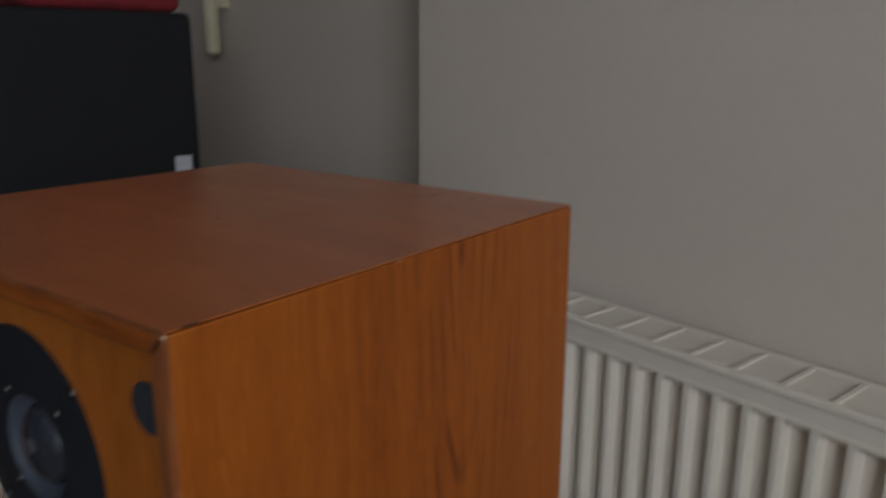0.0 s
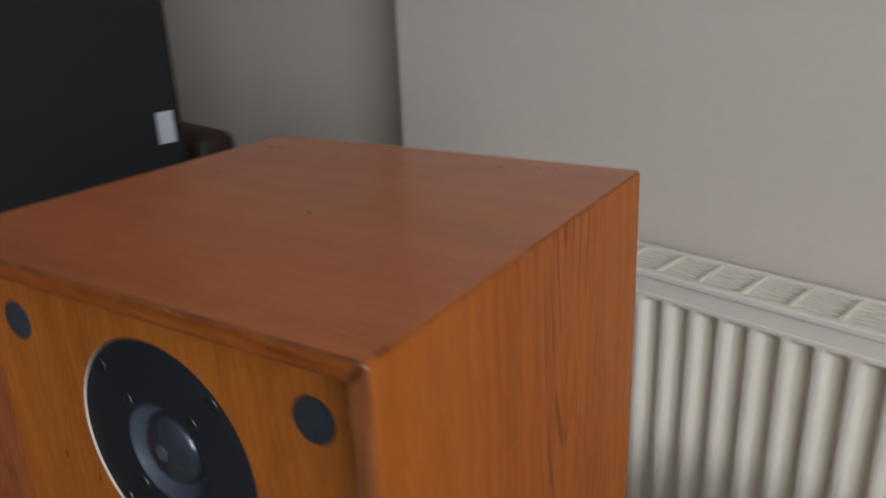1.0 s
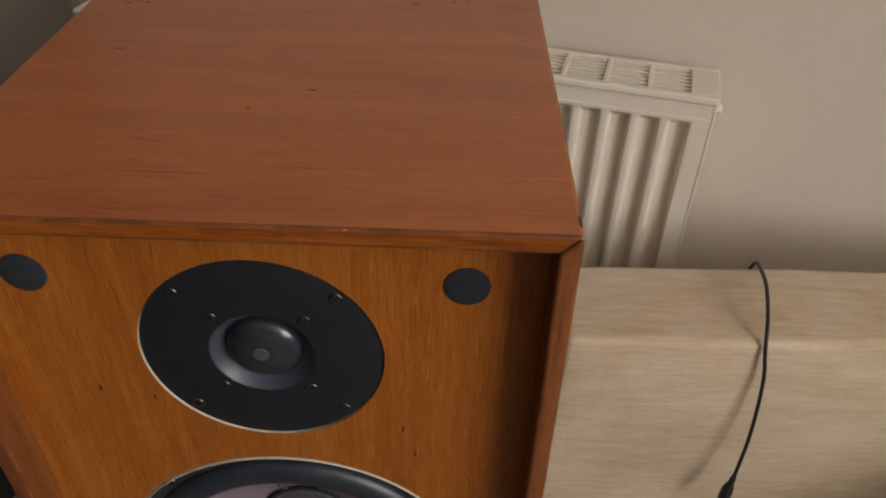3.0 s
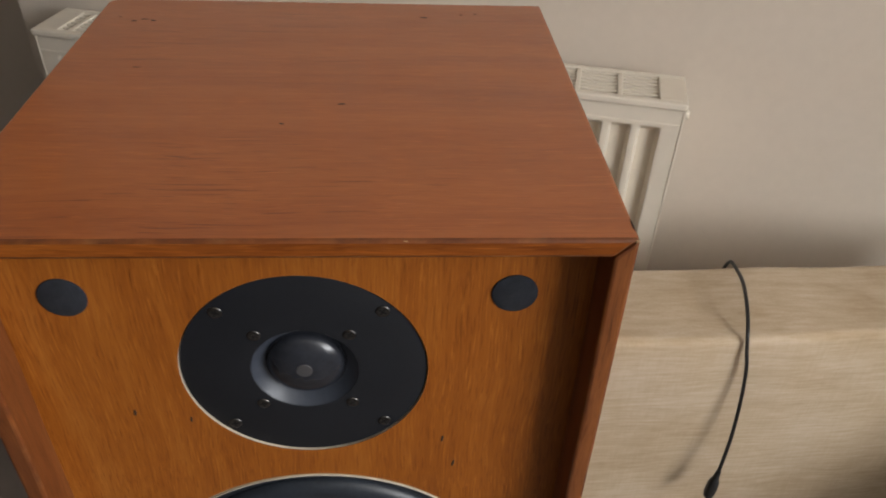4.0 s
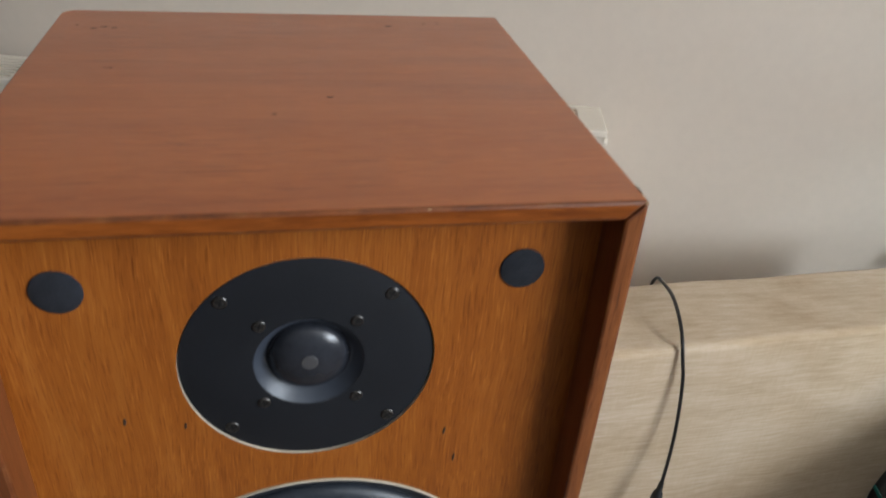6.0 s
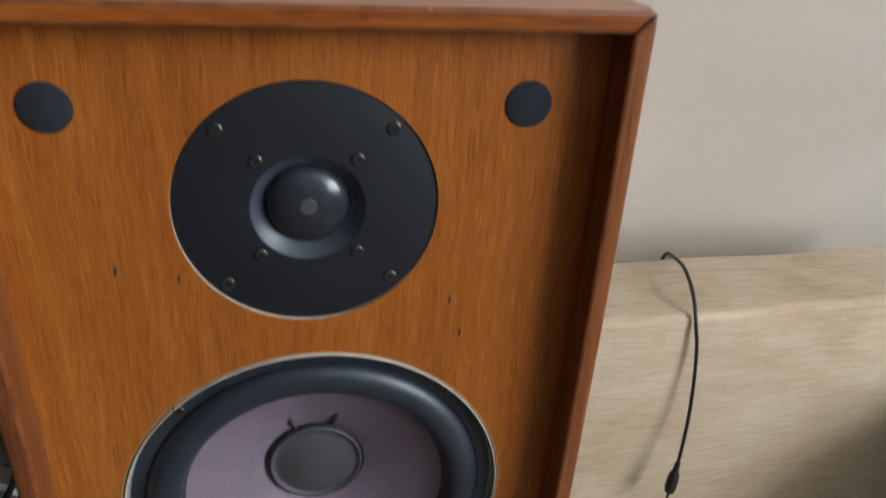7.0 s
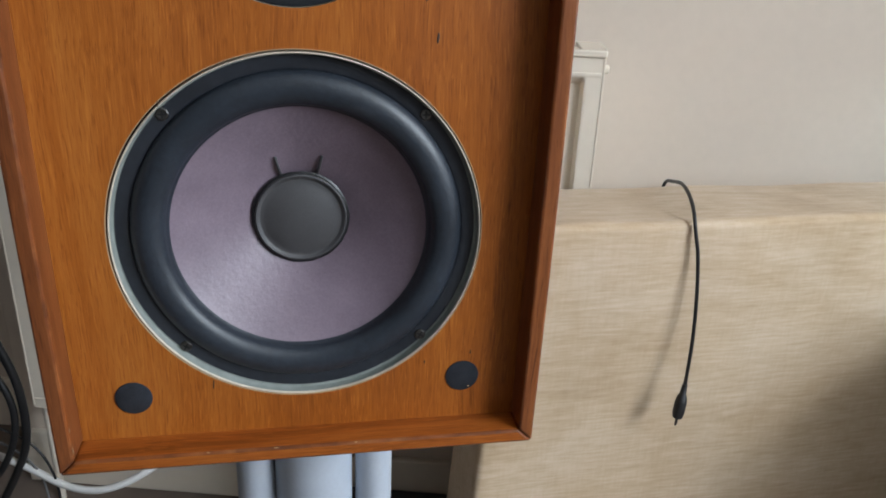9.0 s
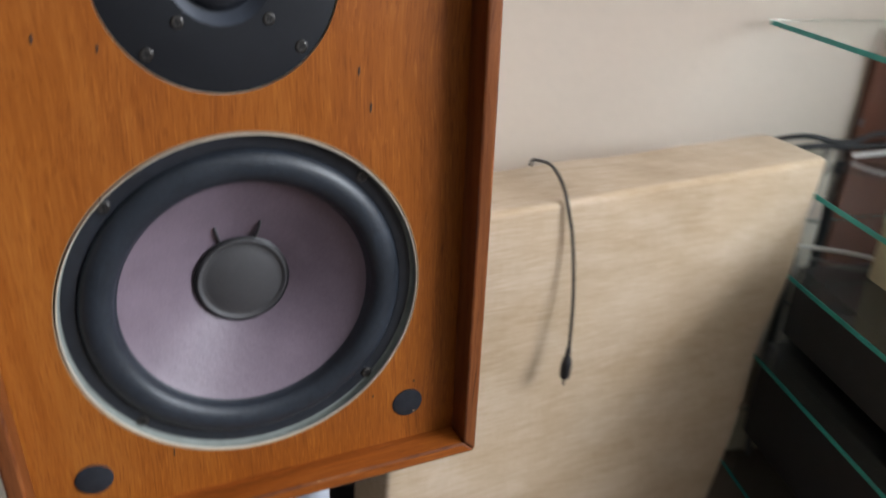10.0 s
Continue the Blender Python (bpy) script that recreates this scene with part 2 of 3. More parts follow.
def hessian_of():
    """Straw-coloured hessian: slubbed horizontal threads over a fine weave."""
    m, n, l, b = material("hessian", (0.5, 0.38, 0.22), 0.9)
    slub = noise_of(n, l, coords(n, l, (0.10, 0.5, 1)), 260, 5, 0.6, 0.0)
    warp = noise_of(n, l, coords(n, l, (1, 1, 0.12)), 260, 3, 0.5)
    blotch = noise_of(n, l, coords(n, l, (0.7, 1, 1)), 8, 4, 0.62, 0.4)
    coarse = noise_of(n, l, coords(n, l, (0.09, 0.6, 1)), 120, 4, 0.65, 0.2)
    slub = maths(n, l, "ADD", maths(n, l, "MULTIPLY", slub, 0.55), maths(n, l, "MULTIPLY", coarse, 0.45))
    f = maths(n, l, "ADD", maths(n, l, "MULTIPLY", slub, 0.52), maths(n, l, "MULTIPLY", warp, 0.10))
    f = maths(n, l, "ADD", f, maths(n, l, "MULTIPLY", blotch, 0.50))
    l.new(ramp(n, l, f, [(0.36, (0.37, 0.255, 0.145)), (0.555, (0.515, 0.388, 0.256)), (0.74, (0.65, 0.53, 0.40))]), b.inputs["Base Color"])
    b.inputs["Sheen Weight"].default_value = 0.15
    bump(n, l, b, maths(n, l, "ADD", slub, maths(n, l, "MULTIPLY", warp, 0.4)), 0.3, 0.0009)
    return m


hessian = hessian_of()


# ---------------------------------------------------------------- mesh helpers
def part(name, bm, mats, parent=None, label="", smooth=False):
    """Links a bmesh as one mesh object under a thing or a part."""
    me = bpy.data.meshes.new(name)
    bmesh.ops.recalc_face_normals(bm, faces=bm.faces)
    bm.to_mesh(me)
    bm.free()
    for m in mats if isinstance(mats, (list, tuple)) else [mats]:
        me.materials.append(m)
    if smooth:
        me.polygons.foreach_set("use_smooth", [True] * len(me.polygons))
        me.set_sharp_from_angle(angle=radians(40))
    ob = new(name, me)
    ob.parent = parent
    if label:
        ob["label"] = label
    return ob


def again(ob, loc=(0, 0, 0), rot=(0, 0, 0), parent=None):
    """One more piece on the same mesh."""
    o = new(ob.name.split(".")[0], ob.data)
    o.parent = parent or ob.parent
    o.matrix_basis = pose(*loc, *rot)
    if "label" in ob:
        o["label"] = ob["label"]
    return o


def thing(name, m, label, category, group="", kind=""):
    ob = new(name)
    ob.empty_display_size = 0.05
    ob.matrix_world = m
    return tagged(ob, label, category, group, kind)


def box(bm, lo, hi, bevel=0.0, segs=2):
    v = bmesh.ops.create_cube(bm, size=1)["verts"]
    for w in v:
        w.co = Vector([lo[i] + (w.co[i] + 0.5) * (hi[i] - lo[i]) for i in range(3)])
    if bevel:
        e = {e for w in v for e in w.link_edges}
        bmesh.ops.bevel(bm, geom=list(e), offset=bevel, segments=segs, profile=0.5, affect="EDGES")
    return bm


def boxed(lo, hi, bevel=0.0, segs=2):
    return box(bmesh.new(), lo, hi, bevel, segs)


def lathe(bm, profile, centre=(0, 0, 0), axis="y", segs=96, mat=0, close=False):
    """Turns (radius, height) pairs round an axis."""
    rings = []
    for r, h in profile:
        ring = []
        if r < 1e-6:
            p = (0, h, 0) if axis == "y" else (0, 0, h)
            ring = [bm.verts.new(Vector(p) + Vector(centre))]
        else:
            for i in range(segs):
                a = 2 * math.pi * i / segs
                p = (r * math.cos(a), h, r * math.sin(a)) if axis == "y" else (r * math.cos(a), r * math.sin(a), h)
                ring.append(bm.verts.new(Vector(p) + Vector(centre)))
        rings.append(ring)
    pairs = list(zip(rings, rings[1:])) + ([(rings[-1], rings[0])] if close else [])
    for a, b in pairs:
        if len(a) == 1 and len(b) == 1:
            continue
        for i in range(segs):
            j = (i + 1) % segs
            if len(a) == 1:
                f = bm.faces.new((a[0], b[i], b[j]))
            elif len(b) == 1:
                f = bm.faces.new((a[i], a[j], b[0]))
            else:
                f = bm.faces.new((a[i], a[j], b[j], b[i]))
            f.material_index = mat
    return bm


def tube(name, points, radius, mat, parent=None, label="", res=6):
    """A round cable or pipe through the points."""
    cu = bpy.data.curves.new(name, "CURVE")
    cu.dimensions, cu.bevel_depth, cu.bevel_resolution, cu.resolution_u, cu.use_fill_caps = "3D", radius, 3, res, True
    sp = cu.splines.new("NURBS")
    sp.points.add(len(points) - 1)
    for p, c in zip(sp.points, points):
        p.co = (*c, 1)
    sp.use_endpoint_u, sp.order_u = True, 3
    tmp = new(name, cu)
    me = bpy.data.meshes.new_from_object(tmp.evaluated_get(bpy.context.evaluated_depsgraph_get()))
    bpy.data.objects.remove(tmp)
    me.materials.clear()
    me.materials.append(mat)
    me.polygons.foreach_set("use_smooth", [True] * len(me.polygons))
    me.name = name
    ob = new(name, me)
    ob.parent = parent
    if label:
        ob["label"] = label
    return ob


def setting(name, bm, mat, label, category):
    ob = part(name, bm, mat)
    ob.matrix_world = ROOM
    return tagged(ob, label, category, kind="structure")


# ---------------------------------------------------------------- the room, in its own axes (u along the radiator's wall, n towards it)
WEST, EAST, NORTH, SOUTH, CEIL = -2.9, WIN_U, 0.87, -2.75, 2.60
BREAST, RECESS = -0.985, 1.05     # the radiator's wall stands forward of a recess
T = 0.12
setting("floor", boxed((WEST - T, SOUTH - T, -0.1), (EAST + T, RECESS + T, 0)), carpet, "brown short-pile carpet on the floor", "floor")
setting("ceiling", boxed((WEST - T, SOUTH - T, CEIL), (EAST + T, RECESS + T, CEIL + 0.1)), ceiling_paint, "plain white painted ceiling", "ceiling")
setting("wall_north", boxed((BREAST, NORTH, 0), (EAST + T, RECESS + T, CEIL), 0.003), wall_paint, "cream painted plaster wall behind the radiator", "wall")
setting("wall_recess", boxed((WEST - T, RECESS, 0), (BREAST, RECESS + T, CEIL)), wall_paint, "cream painted plaster wall of a shaded recess", "wall")
setting("wall_west", boxed((WEST - T, SOUTH, 0), (WEST, RECESS, CEIL)), low_bounce_paint, "unseen side wall kept dark to cut bounced light", "wall")
# unseen stub, added to keep window light off the wall's right part
setting("wall_shade_stub", boxed((1.62, -0.16, 0), (1.76, NORTH, CEIL)), wall_paint, "unseen cream wall stub added to shade the wall and rack", "wall")
setting("wall_south", boxed((WEST - T, SOUTH - T, 0), (EAST + T, SOUTH, CEIL)), low_bounce_paint, "unseen wall behind the viewpoint kept dark to cut bounced light", "wall")
bm = bmesh.new()
box(bm, (EAST, SOUTH, 0), (EAST + T, WIN_N[0], CEIL))
box(bm, (EAST, WIN_N[1], 0), (EAST + T, NORTH, CEIL))
box(bm, (EAST, WIN_N[0], 0), (EAST + T, WIN_N[1], WIN_Z[0]))
box(bm, (EAST, WIN_N[0], WIN_Z[1]), (EAST + T, WIN_N[1], CEIL))
setting("wall_east", bm, wall_paint, "cream painted plaster wall with the window", "wall")
for nm, lo, hi in (("baseboard_north", (BREAST, NORTH - 0.016, 0), (EAST, NORTH, 0.13)), ("baseboard_recess", (WEST, RECESS - 0.016, 0), (BREAST, RECESS, 0.13))):
    setting(nm, boxed(lo, hi, 0.004), gloss_white, "white gloss painted baseboard along the wall", "baseboard")

win = thing("window_1", ROOM, "white framed window with daylight", "window", kind="structure")
a, b, c, d = WIN_N[0], WIN_N[1], WIN_Z[0], WIN_Z[1]
for lo, hi in (((a, c), (b, c + 0.05)), ((a, d - 0.05), (b, d)), ((a, c + 0.05), (a + 0.05, d - 0.05)), ((b - 0.05, c + 0.05), (b, d - 0.05))):
    part("window_frame", boxed((EAST + 0.07, *lo), (EAST + 0.10, *hi), 0.004), gloss_white, win)
pane = part("pane", boxed((EAST + 0.084, a + 0.05, c + 0.05), (EAST + 0.09, b - 0.05, d - 0.05)), glass, win)
pane.visible_shadow = False
part("window_sill", boxed((EAST - 0.14, a - 0.04, c - 0.03), (EAST + 0.06, b + 0.04, c - 0.002), 0.006), gloss_white, win)


# ---------------------------------------------------------------- the loudspeaker
W, D, H, TH = 0.3015, 0.2838, 0.442, 0.0100     # cabinet, and its board's thickness
BASE = 0.828
MID = -0.148                                  # the cabinet's middle, across
REC = 0.022                                   # how deep the baffle sits behind the front edge
TW, WF = (-0.0008, 0.3418), (0.0, 0.1455)       # centres of tweeter and woofer
TW_R, WF_R = 0.0636, 0.1110


def board(corners, y0, y1, bevel=0.0017, bow=0.0, out=None, worn=()):
    """A board with mitred ends: four corners in the front plane, run back."""
    bm = bmesh.new()
    front = [bm.verts.new((x, y0, z)) for x, z in corners]
    back = [bm.verts.new((x, y1, z)) for x, z in corners]
    bm.faces.new(front), bm.faces.new(back[::-1])
    for i in range(4):
        bm.faces.new((front[i], back[i], back[(i + 1) % 4], front[(i + 1) % 4]))
    if worn:                              # back corners rubbed round
        bmesh.ops.bevel(bm, geom=[back[i] for i in worn], offset=0.006 if corners[worn[0]][0] < 0 else 0.003, segments=1, profile=0.5, affect="VERTICES")
    bmesh.ops.bevel(bm, geom=list(bm.edges), offset=bevel, segments=2, profile=0.5, affect="EDGES")
    if bow:
        tall = [e for e in bm.edges if abs(e.verts[0].co.z - e.verts[1].co.z) > 0.3]
        bmesh.ops.subdivide_edges(bm, edges=tall, cuts=14, use_grid_fill=True)
        for v in bm.verts:
            v.co.x += bow * math.sin(math.pi * min(1, max(0, v.co.z / H)))
    bm.normal_update()
    bmesh.ops.recalc_face_normals(bm, faces=bm.faces)
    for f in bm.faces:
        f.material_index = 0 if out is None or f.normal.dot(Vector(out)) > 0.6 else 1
        if out is not None and abs(f.normal.y) > 0.15 and max(abs(c) for c in f.normal) < 0.97:
            f.material_index = 2          # rubbed edges
    return bm


def screw_mesh(r):
    bm = bmesh.new()
    lathe(bm, [(0, -0.0003), (r * 0.45, -0.0004), (r * 0.78, -0.0007), (r * 0.92, -0.0005), (r, 0.0), (r, 0.001)], segs=24)
    # the slot is not cut: near-black bars stand in for its shade
    for s in ((r * 0.62, r * 0.14), (r * 0.14, r * 0.62)):
        n0 = len(bm.faces)
        box(bm, (-s[0], -0.00065, -s[1]), (s[0], -0.0002, s[1]))
        bm.faces.ensure_lookup_table()
        for f in bm.faces[n0:]:
            f.material_index = 1
    return bm


def loudspeaker():
    sp = thing("loudspeaker", pose(MID, 0, BASE), "vintage two-way loudspeaker in worn teak veneer on a metal stand", "loudspeaker")
    w, g = W / 2, 0.00015
    part("top_board", board([(-w, H), (w, H), (w - TH, H - TH + g), (-w + TH, H - TH + g)], 0, D, out=(0, 0, 1), worn=(0,)), [teak_top, teak_rail, teak_worn], sp, "teak veneered top with small marks")
    part("bottom_board", board([(-w, 0), (w, 0), (w - TH, TH - g), (-w + TH, TH - g)], 0, D, out=(0, 0, -1)), [teak_rail, teak_rail, teak_worn], sp)
    for s in (-1, 1):
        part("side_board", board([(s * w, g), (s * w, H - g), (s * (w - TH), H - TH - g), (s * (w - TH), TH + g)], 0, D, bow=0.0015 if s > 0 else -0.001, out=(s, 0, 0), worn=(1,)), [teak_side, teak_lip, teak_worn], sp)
    part("back_board", boxed((-w + TH, D - 0.02, TH), (w - TH, D - 0.006, H - TH)), teak_rail, sp)
    # baffle with two round holes
    bm = bmesh.new()
    k = TH - 0.0045                       # the baffle is let into grooves in the boards
    loops = [[(-w + k, k), (w - k, k), (w - k, H - k), (-w + k, H - k)]]
    for (cx, cz), r in ((TW, TW_R), (WF, WF_R)):
        loops.append([(cx + r * math.cos(2 * math.pi * i / 128), cz + r * math.sin(2 * math.pi * i / 128)) for i in range(128)])
    edges = []
    for lp in loops:
        vs = [bm.verts.new((x, REC, z)) for x, z in lp]
        edges += [bm.edges.new((vs[i], vs[(i + 1) % len(vs)])) for i in range(len(vs))]
    bmesh.ops.triangle_fill(bm, use_beauty=True, use_dissolve=False, edges=edges)
    ex = bmesh.ops.extrude_face_region(bm, geom=list(bm.faces))
    for v in (e for e in ex["geom"] if isinstance(e, bmesh.types.BMVert)):
        v.co.y += 0.014
    part("baffle", bm, teak_baffle, sp, "light teak veneered front baffle")
    # felt pads that held the grille
    pad = None
    for x, z in ((0.1034, 0.3938), (-0.1095, 0.393), (0.1040, 0.0420), (-0.107, 0.0395)):
        if pad is None:
            pad = part("felt_pad", lathe(bmesh.new(), [(0, -0.0012), (0.0103, -0.0012), (0.0113, -0.0006), (0.0114, 0.0002)], segs=40), felt, sp, "black felt pad", smooth=True)
            pad.matrix_basis = pose(x, REC, z)
        else:
            again(pad, (x, REC, z))

    # tweeter
    y = REC + 0.0008
    bm = lathe(bmesh.new(), [(0.0275, y), (0.0620, y), (0.0628, y + 0.0003), (0.0631, y + 0.0009), (0.0631, y + 0.006), (0.03, y + 0.012), (0.0275, y + 0.010), (0.0275, y)], (0, 0, 0))
    tw = part("tweeter", bm, faceplate, sp, "round matt black tweeter faceplate", smooth=True)
    tw.matrix_basis = pose(TW[0], 0, TW[1])
    part("waveguide", lathe(bmesh.new(), [(0.0279, y - 0.0001), (0.0270, y + 0.0006), (0.0232, y + 0.0062), (0.0212, y + 0.0068), (0.0205, y + 0.009)]), cup_metal, tw, "sloping dark metal ring round the dome", smooth=True)
    prof = [(0.0214, y + 0.0070), (0.0209, y + 0.0054), (0.0203, y + 0.0058)]
    for i in range(13):
        a = math.radians(90 - i * 7.5)
        prof.append((0.0200 * math.sin(a), y + 0.0060 - 0.0088 * math.cos(a)))
    part("dome", lathe(bmesh.new(), prof), dome_plastic, tw, "glossy dark soft dome", smooth=True)
    part("dome_centre", lathe(bmesh.new(), [(0, y - 0.00295), (0.0040, y - 0.0028), (0.0045, y - 0.0021)], (0, 0, 0.0020), segs=32), cap_plastic, tw, "small matt grey disc on the dome", smooth=True)
    part("hole_rim", lathe(bmesh.new(), [(TW_R - 0.0001, REC + 0.0001), (TW_R - 0.0002, REC + 0.006)]), rim_cream, tw, "thin cream edge of the cut-out", smooth=True)
    for r, k, h in ((0.0036, 0.0404, 0.0402), (0.0034, 0.0236, 0.0248)):
        me = screw_mesh(r)
        first = None
        for i, (sx, sz) in enumerate(((-1, 1), (1, 1), (1, -1), (-1, -1))):
            if first is None:
                first = part("screw", me, [screw_black, slot_shade], tw, "small cross-head screw", smooth=True)
                first.matrix_basis = pose(sx * k, y, sz * h, 0, 17, 0)
            else:
                again(first, (sx * k, y, sz * h), (0, 25 * i + 7, 0))

    # woofer
    f = REC + 0.0058
    bm = lathe(bmesh.new(), [(0.1079, f + 0.003), (0.1076, f + 0.0008), (0.1068, f), (0.1000, f), (0.0985, f + 0.0008), (0.0975, f + 0.003), (0.0975, f + 0.02), (0.06, f + 0.06), (0.04, f + 0.085), (0, f + 0.085)])
    wf = part("woofer", bm, frame_black, sp, "black woofer frame set into the baffle", smooth=True)
    wf.matrix_basis = pose(WF[0] + 0.0002, 0, WF[1] + 0.0002)
    prof = [(0.1000, f + 0.0002)]
    for i in range(15):
        a = math.pi * i / 14
        prof.append((0.0889 + 0.0099 * math.cos(a), f + 0.0012 - 0.0075 * math.sin(a)))
    prof += [(0.0782, f + 0.0030), (0.0772, f + 0.0042)]
    part("surround", lathe(bmesh.new(), prof, segs=128), rubber, wf, "black rubber roll surround", smooth=True)
    prof = []
    for i in range(17):
        r = 0.0787 - (0.0787 - 0.029) * i / 16
        k = (0.0787 - r) / 0.0497
        prof.append((r, f + 0.0034 + 0.028 * k ** 0.92))
    part("cone", lathe(bmesh.new(), prof, segs=128), cone_plastic, wf, "satin purple-grey plastic cone", smooth=True)
    yc = prof[-1][1]
    prof = [(0.0296, yc - 0.0008), (0.0292, yc - 0.0042), (0.0282, yc - 0.0050), (0.0270, yc - 0.0046), (0.0262, yc - 0.0036)]
    for i in range(9):
        r = 0.0256 * (1 - i / 8)
        prof.append((r, yc - 0.0034 - 0.0045 * (1 - (r / 0.0256) ** 2)))
    part("dust_cap", lathe(bmesh.new(), prof, segs=96), cap_plastic, wf, "dark grey dust cap with a raised rim", smooth=True)
    bm = bmesh.new()
    prof = [(0.0309, yc - 0.0030), (0.0297, yc - 0.0036), (0.0290, yc - 0.0020)]
    lathe(bm, prof, segs=96)
    for v in bm.verts:
        a = math.atan2(v.co.z, v.co.x)
        k = 1 + 0.012 * noise.noise((3 * math.cos(a), 3 * math.sin(a), 0.3)) + 0.012 * noise.noise((11 * math.cos(a), 11 * math.sin(a), 2.3))
        v.co.x *= k
        v.co.z *= k
    part("glue_bead", bm, glue, wf, "uneven black glue line round the dust cap", smooth=True)
    for x in (-0.0135, 0.0125):
        s = 1 if x > 0 else -1
        def on_cone(r):
            return f + 0.0034 + 0.028 * ((0.0787 - r) / 0.0497) ** 0.92 - 0.0006
        pts = []
        for rr, lift in ((0.0300, 0.0), (0.0340, 0.0012), (0.0385, 0.0012), (0.0425, 0.0004), (0.0445, -0.0006)):
            xx = x * (0.85 + 0.25 * (rr - 0.03) / 0.0145)
            pts.append((xx, on_cone(rr) - lift, math.sqrt(max(rr * rr - xx * xx, 0))))
        tube("lead", pts, 0.0010, cap_plastic, wf, "short dark grey lead-out wire glued to the cone")
    # the frame sits in the hole with a dark gap round it; pale lip, grey inner wall
    lip = part("frame_lip", lathe(bmesh.new(), [(WF_R - 0.0010, f + 0.004), (WF_R - 0.0010, REC + 0.0006), (WF_R - 0.0012, REC - 0.0001), (WF_R - 0.0017, REC - 0.0002), (WF_R - 0.0020, REC + 0.0003), (WF_R - 0.0021, REC + 0.0012)], segs=128), rim_cream, wf, "thin pale lip of the woofer frame", smooth=True)
    wall = part("flange", lathe(bmesh.new(), [(WF_R - 0.0021, REC + 0.0011), (WF_R - 0.0023, f - 0.0006), (WF_R - 0.0029, f + 0.0003), (WF_R - 0.0050, f + 0.0008)], segs=128), flange_grey, wf, "grey inner wall of the woofer frame", smooth=True)
    lip.matrix_basis = wall.matrix_basis = pose(0.0002, 0, -0.0004)
    # near-black ring that stands in for the shade deep in the gap
    part("gap_shade", lathe(bmesh.new(), [(WF_R + 0.003, REC + 0.0135), (WF_R - 0.003, REC + 0.0135)], segs=96), slot_shade, wf)
    part("hole_edge", lathe(bmesh.new(), [(WF_R + 0.0003, REC + 0.0001), (WF_R + 0.0002, REC - 0.0002), (WF_R - 0.0002, REC - 0.0002), (WF_R - 0.0003, REC + 0.0006)], segs=128), chip_pale, wf, "pale bare edge of the veneer", smooth=True)
    first = None
    for sx, sz in ((-0.0742, 0.0735), (0.0742, 0.0735), (0.0750, -0.0735), (-0.0735, -0.0740)):
        if first is None:
            first = part("screw", screw_mesh(0.0037), [screw_black, slot_shade], wf, "small cross-head screw", smooth=True)
            first.matrix_basis = pose(sx, f - 0.0004, sz)
        else:
            again(first, (sx, f - 0.0004, sz), (0, 40 * sx * 1000 % 90, 0))

    # small dark marks in the veneer
    bm = bmesh.new()
    bmesh.ops.create_uvsphere(bm, u_segments=10, v_segments=6, radius=1)
    first = part("grain_mark", bm, fleck_dark, sp, "small dark knot mark in the veneer", smooth=True)
    marks = [(0.066, 0.256, 0, 3.2, 1.3), (0.017, 0.125, 0, 2.6, 1.0), (-0.124, 0.242, 0, 2.4, 1.0), (-0.118, 0.2455, 0, 2.8, 0.9), (-0.112, 0.2435, 0, 2.0, 1.1),
             (-0.013, 0.102, 0, 1.6, 0.8), (-0.135, 0.249, 0, 1.6, 0.7), (-0.104, 0.170, 0, 3.2, 0.6), (0.1496, 0.011, 0, 0.6, 4.6), (0.092, 0.262, 0, 1.6, 0.7), (0.102, 0.264, 0, 1.4, 0.6)]
    done = False
    for x, yy, _, a, b in marks:
        m = pose(x, yy, H - 0.0001) @ Matrix.Diagonal((a / 1000, b / 1000, 0.0003, 1))
        o = first if not done else again(first)
        o.matrix_basis, done = m, True
    for x, z, a, b in ((-0.0925, 0.312, 0.9, 2.6), (-0.064, 0.306, 0.7, 2.3), (0.072, 0.286, 0.8, 2.8), (0.079, 0.264, 0.8, 3.2), (-0.058, 0.046, 0.5, 3.6), (-0.075, 0.226, 0.5, 2.2), (0.109, 0.060, 0.6, 1.6), (0.078, 0.054, 0.6, 1.4)):
        again(first).matrix_basis = pose(x, REC, z, 0, 6, 0) @ Matrix.Diagonal((a / 1000, 0.0003, b / 1000, 1))
    # pale chips where the veneer has worn at the edges; the last one is fluff by a felt pad
    bm = bmesh.new()
    bmesh.ops.create_icosphere(bm, subdivisions=1, radius=1)
    rng = random.Random(8)
    for v in bm.verts:
        v.co *= rng.uniform(0.7, 1.15)
    chip = part("edge_chip", bm, chip_pale, sp, "pale worn chip on an edge, one copy for fluff")
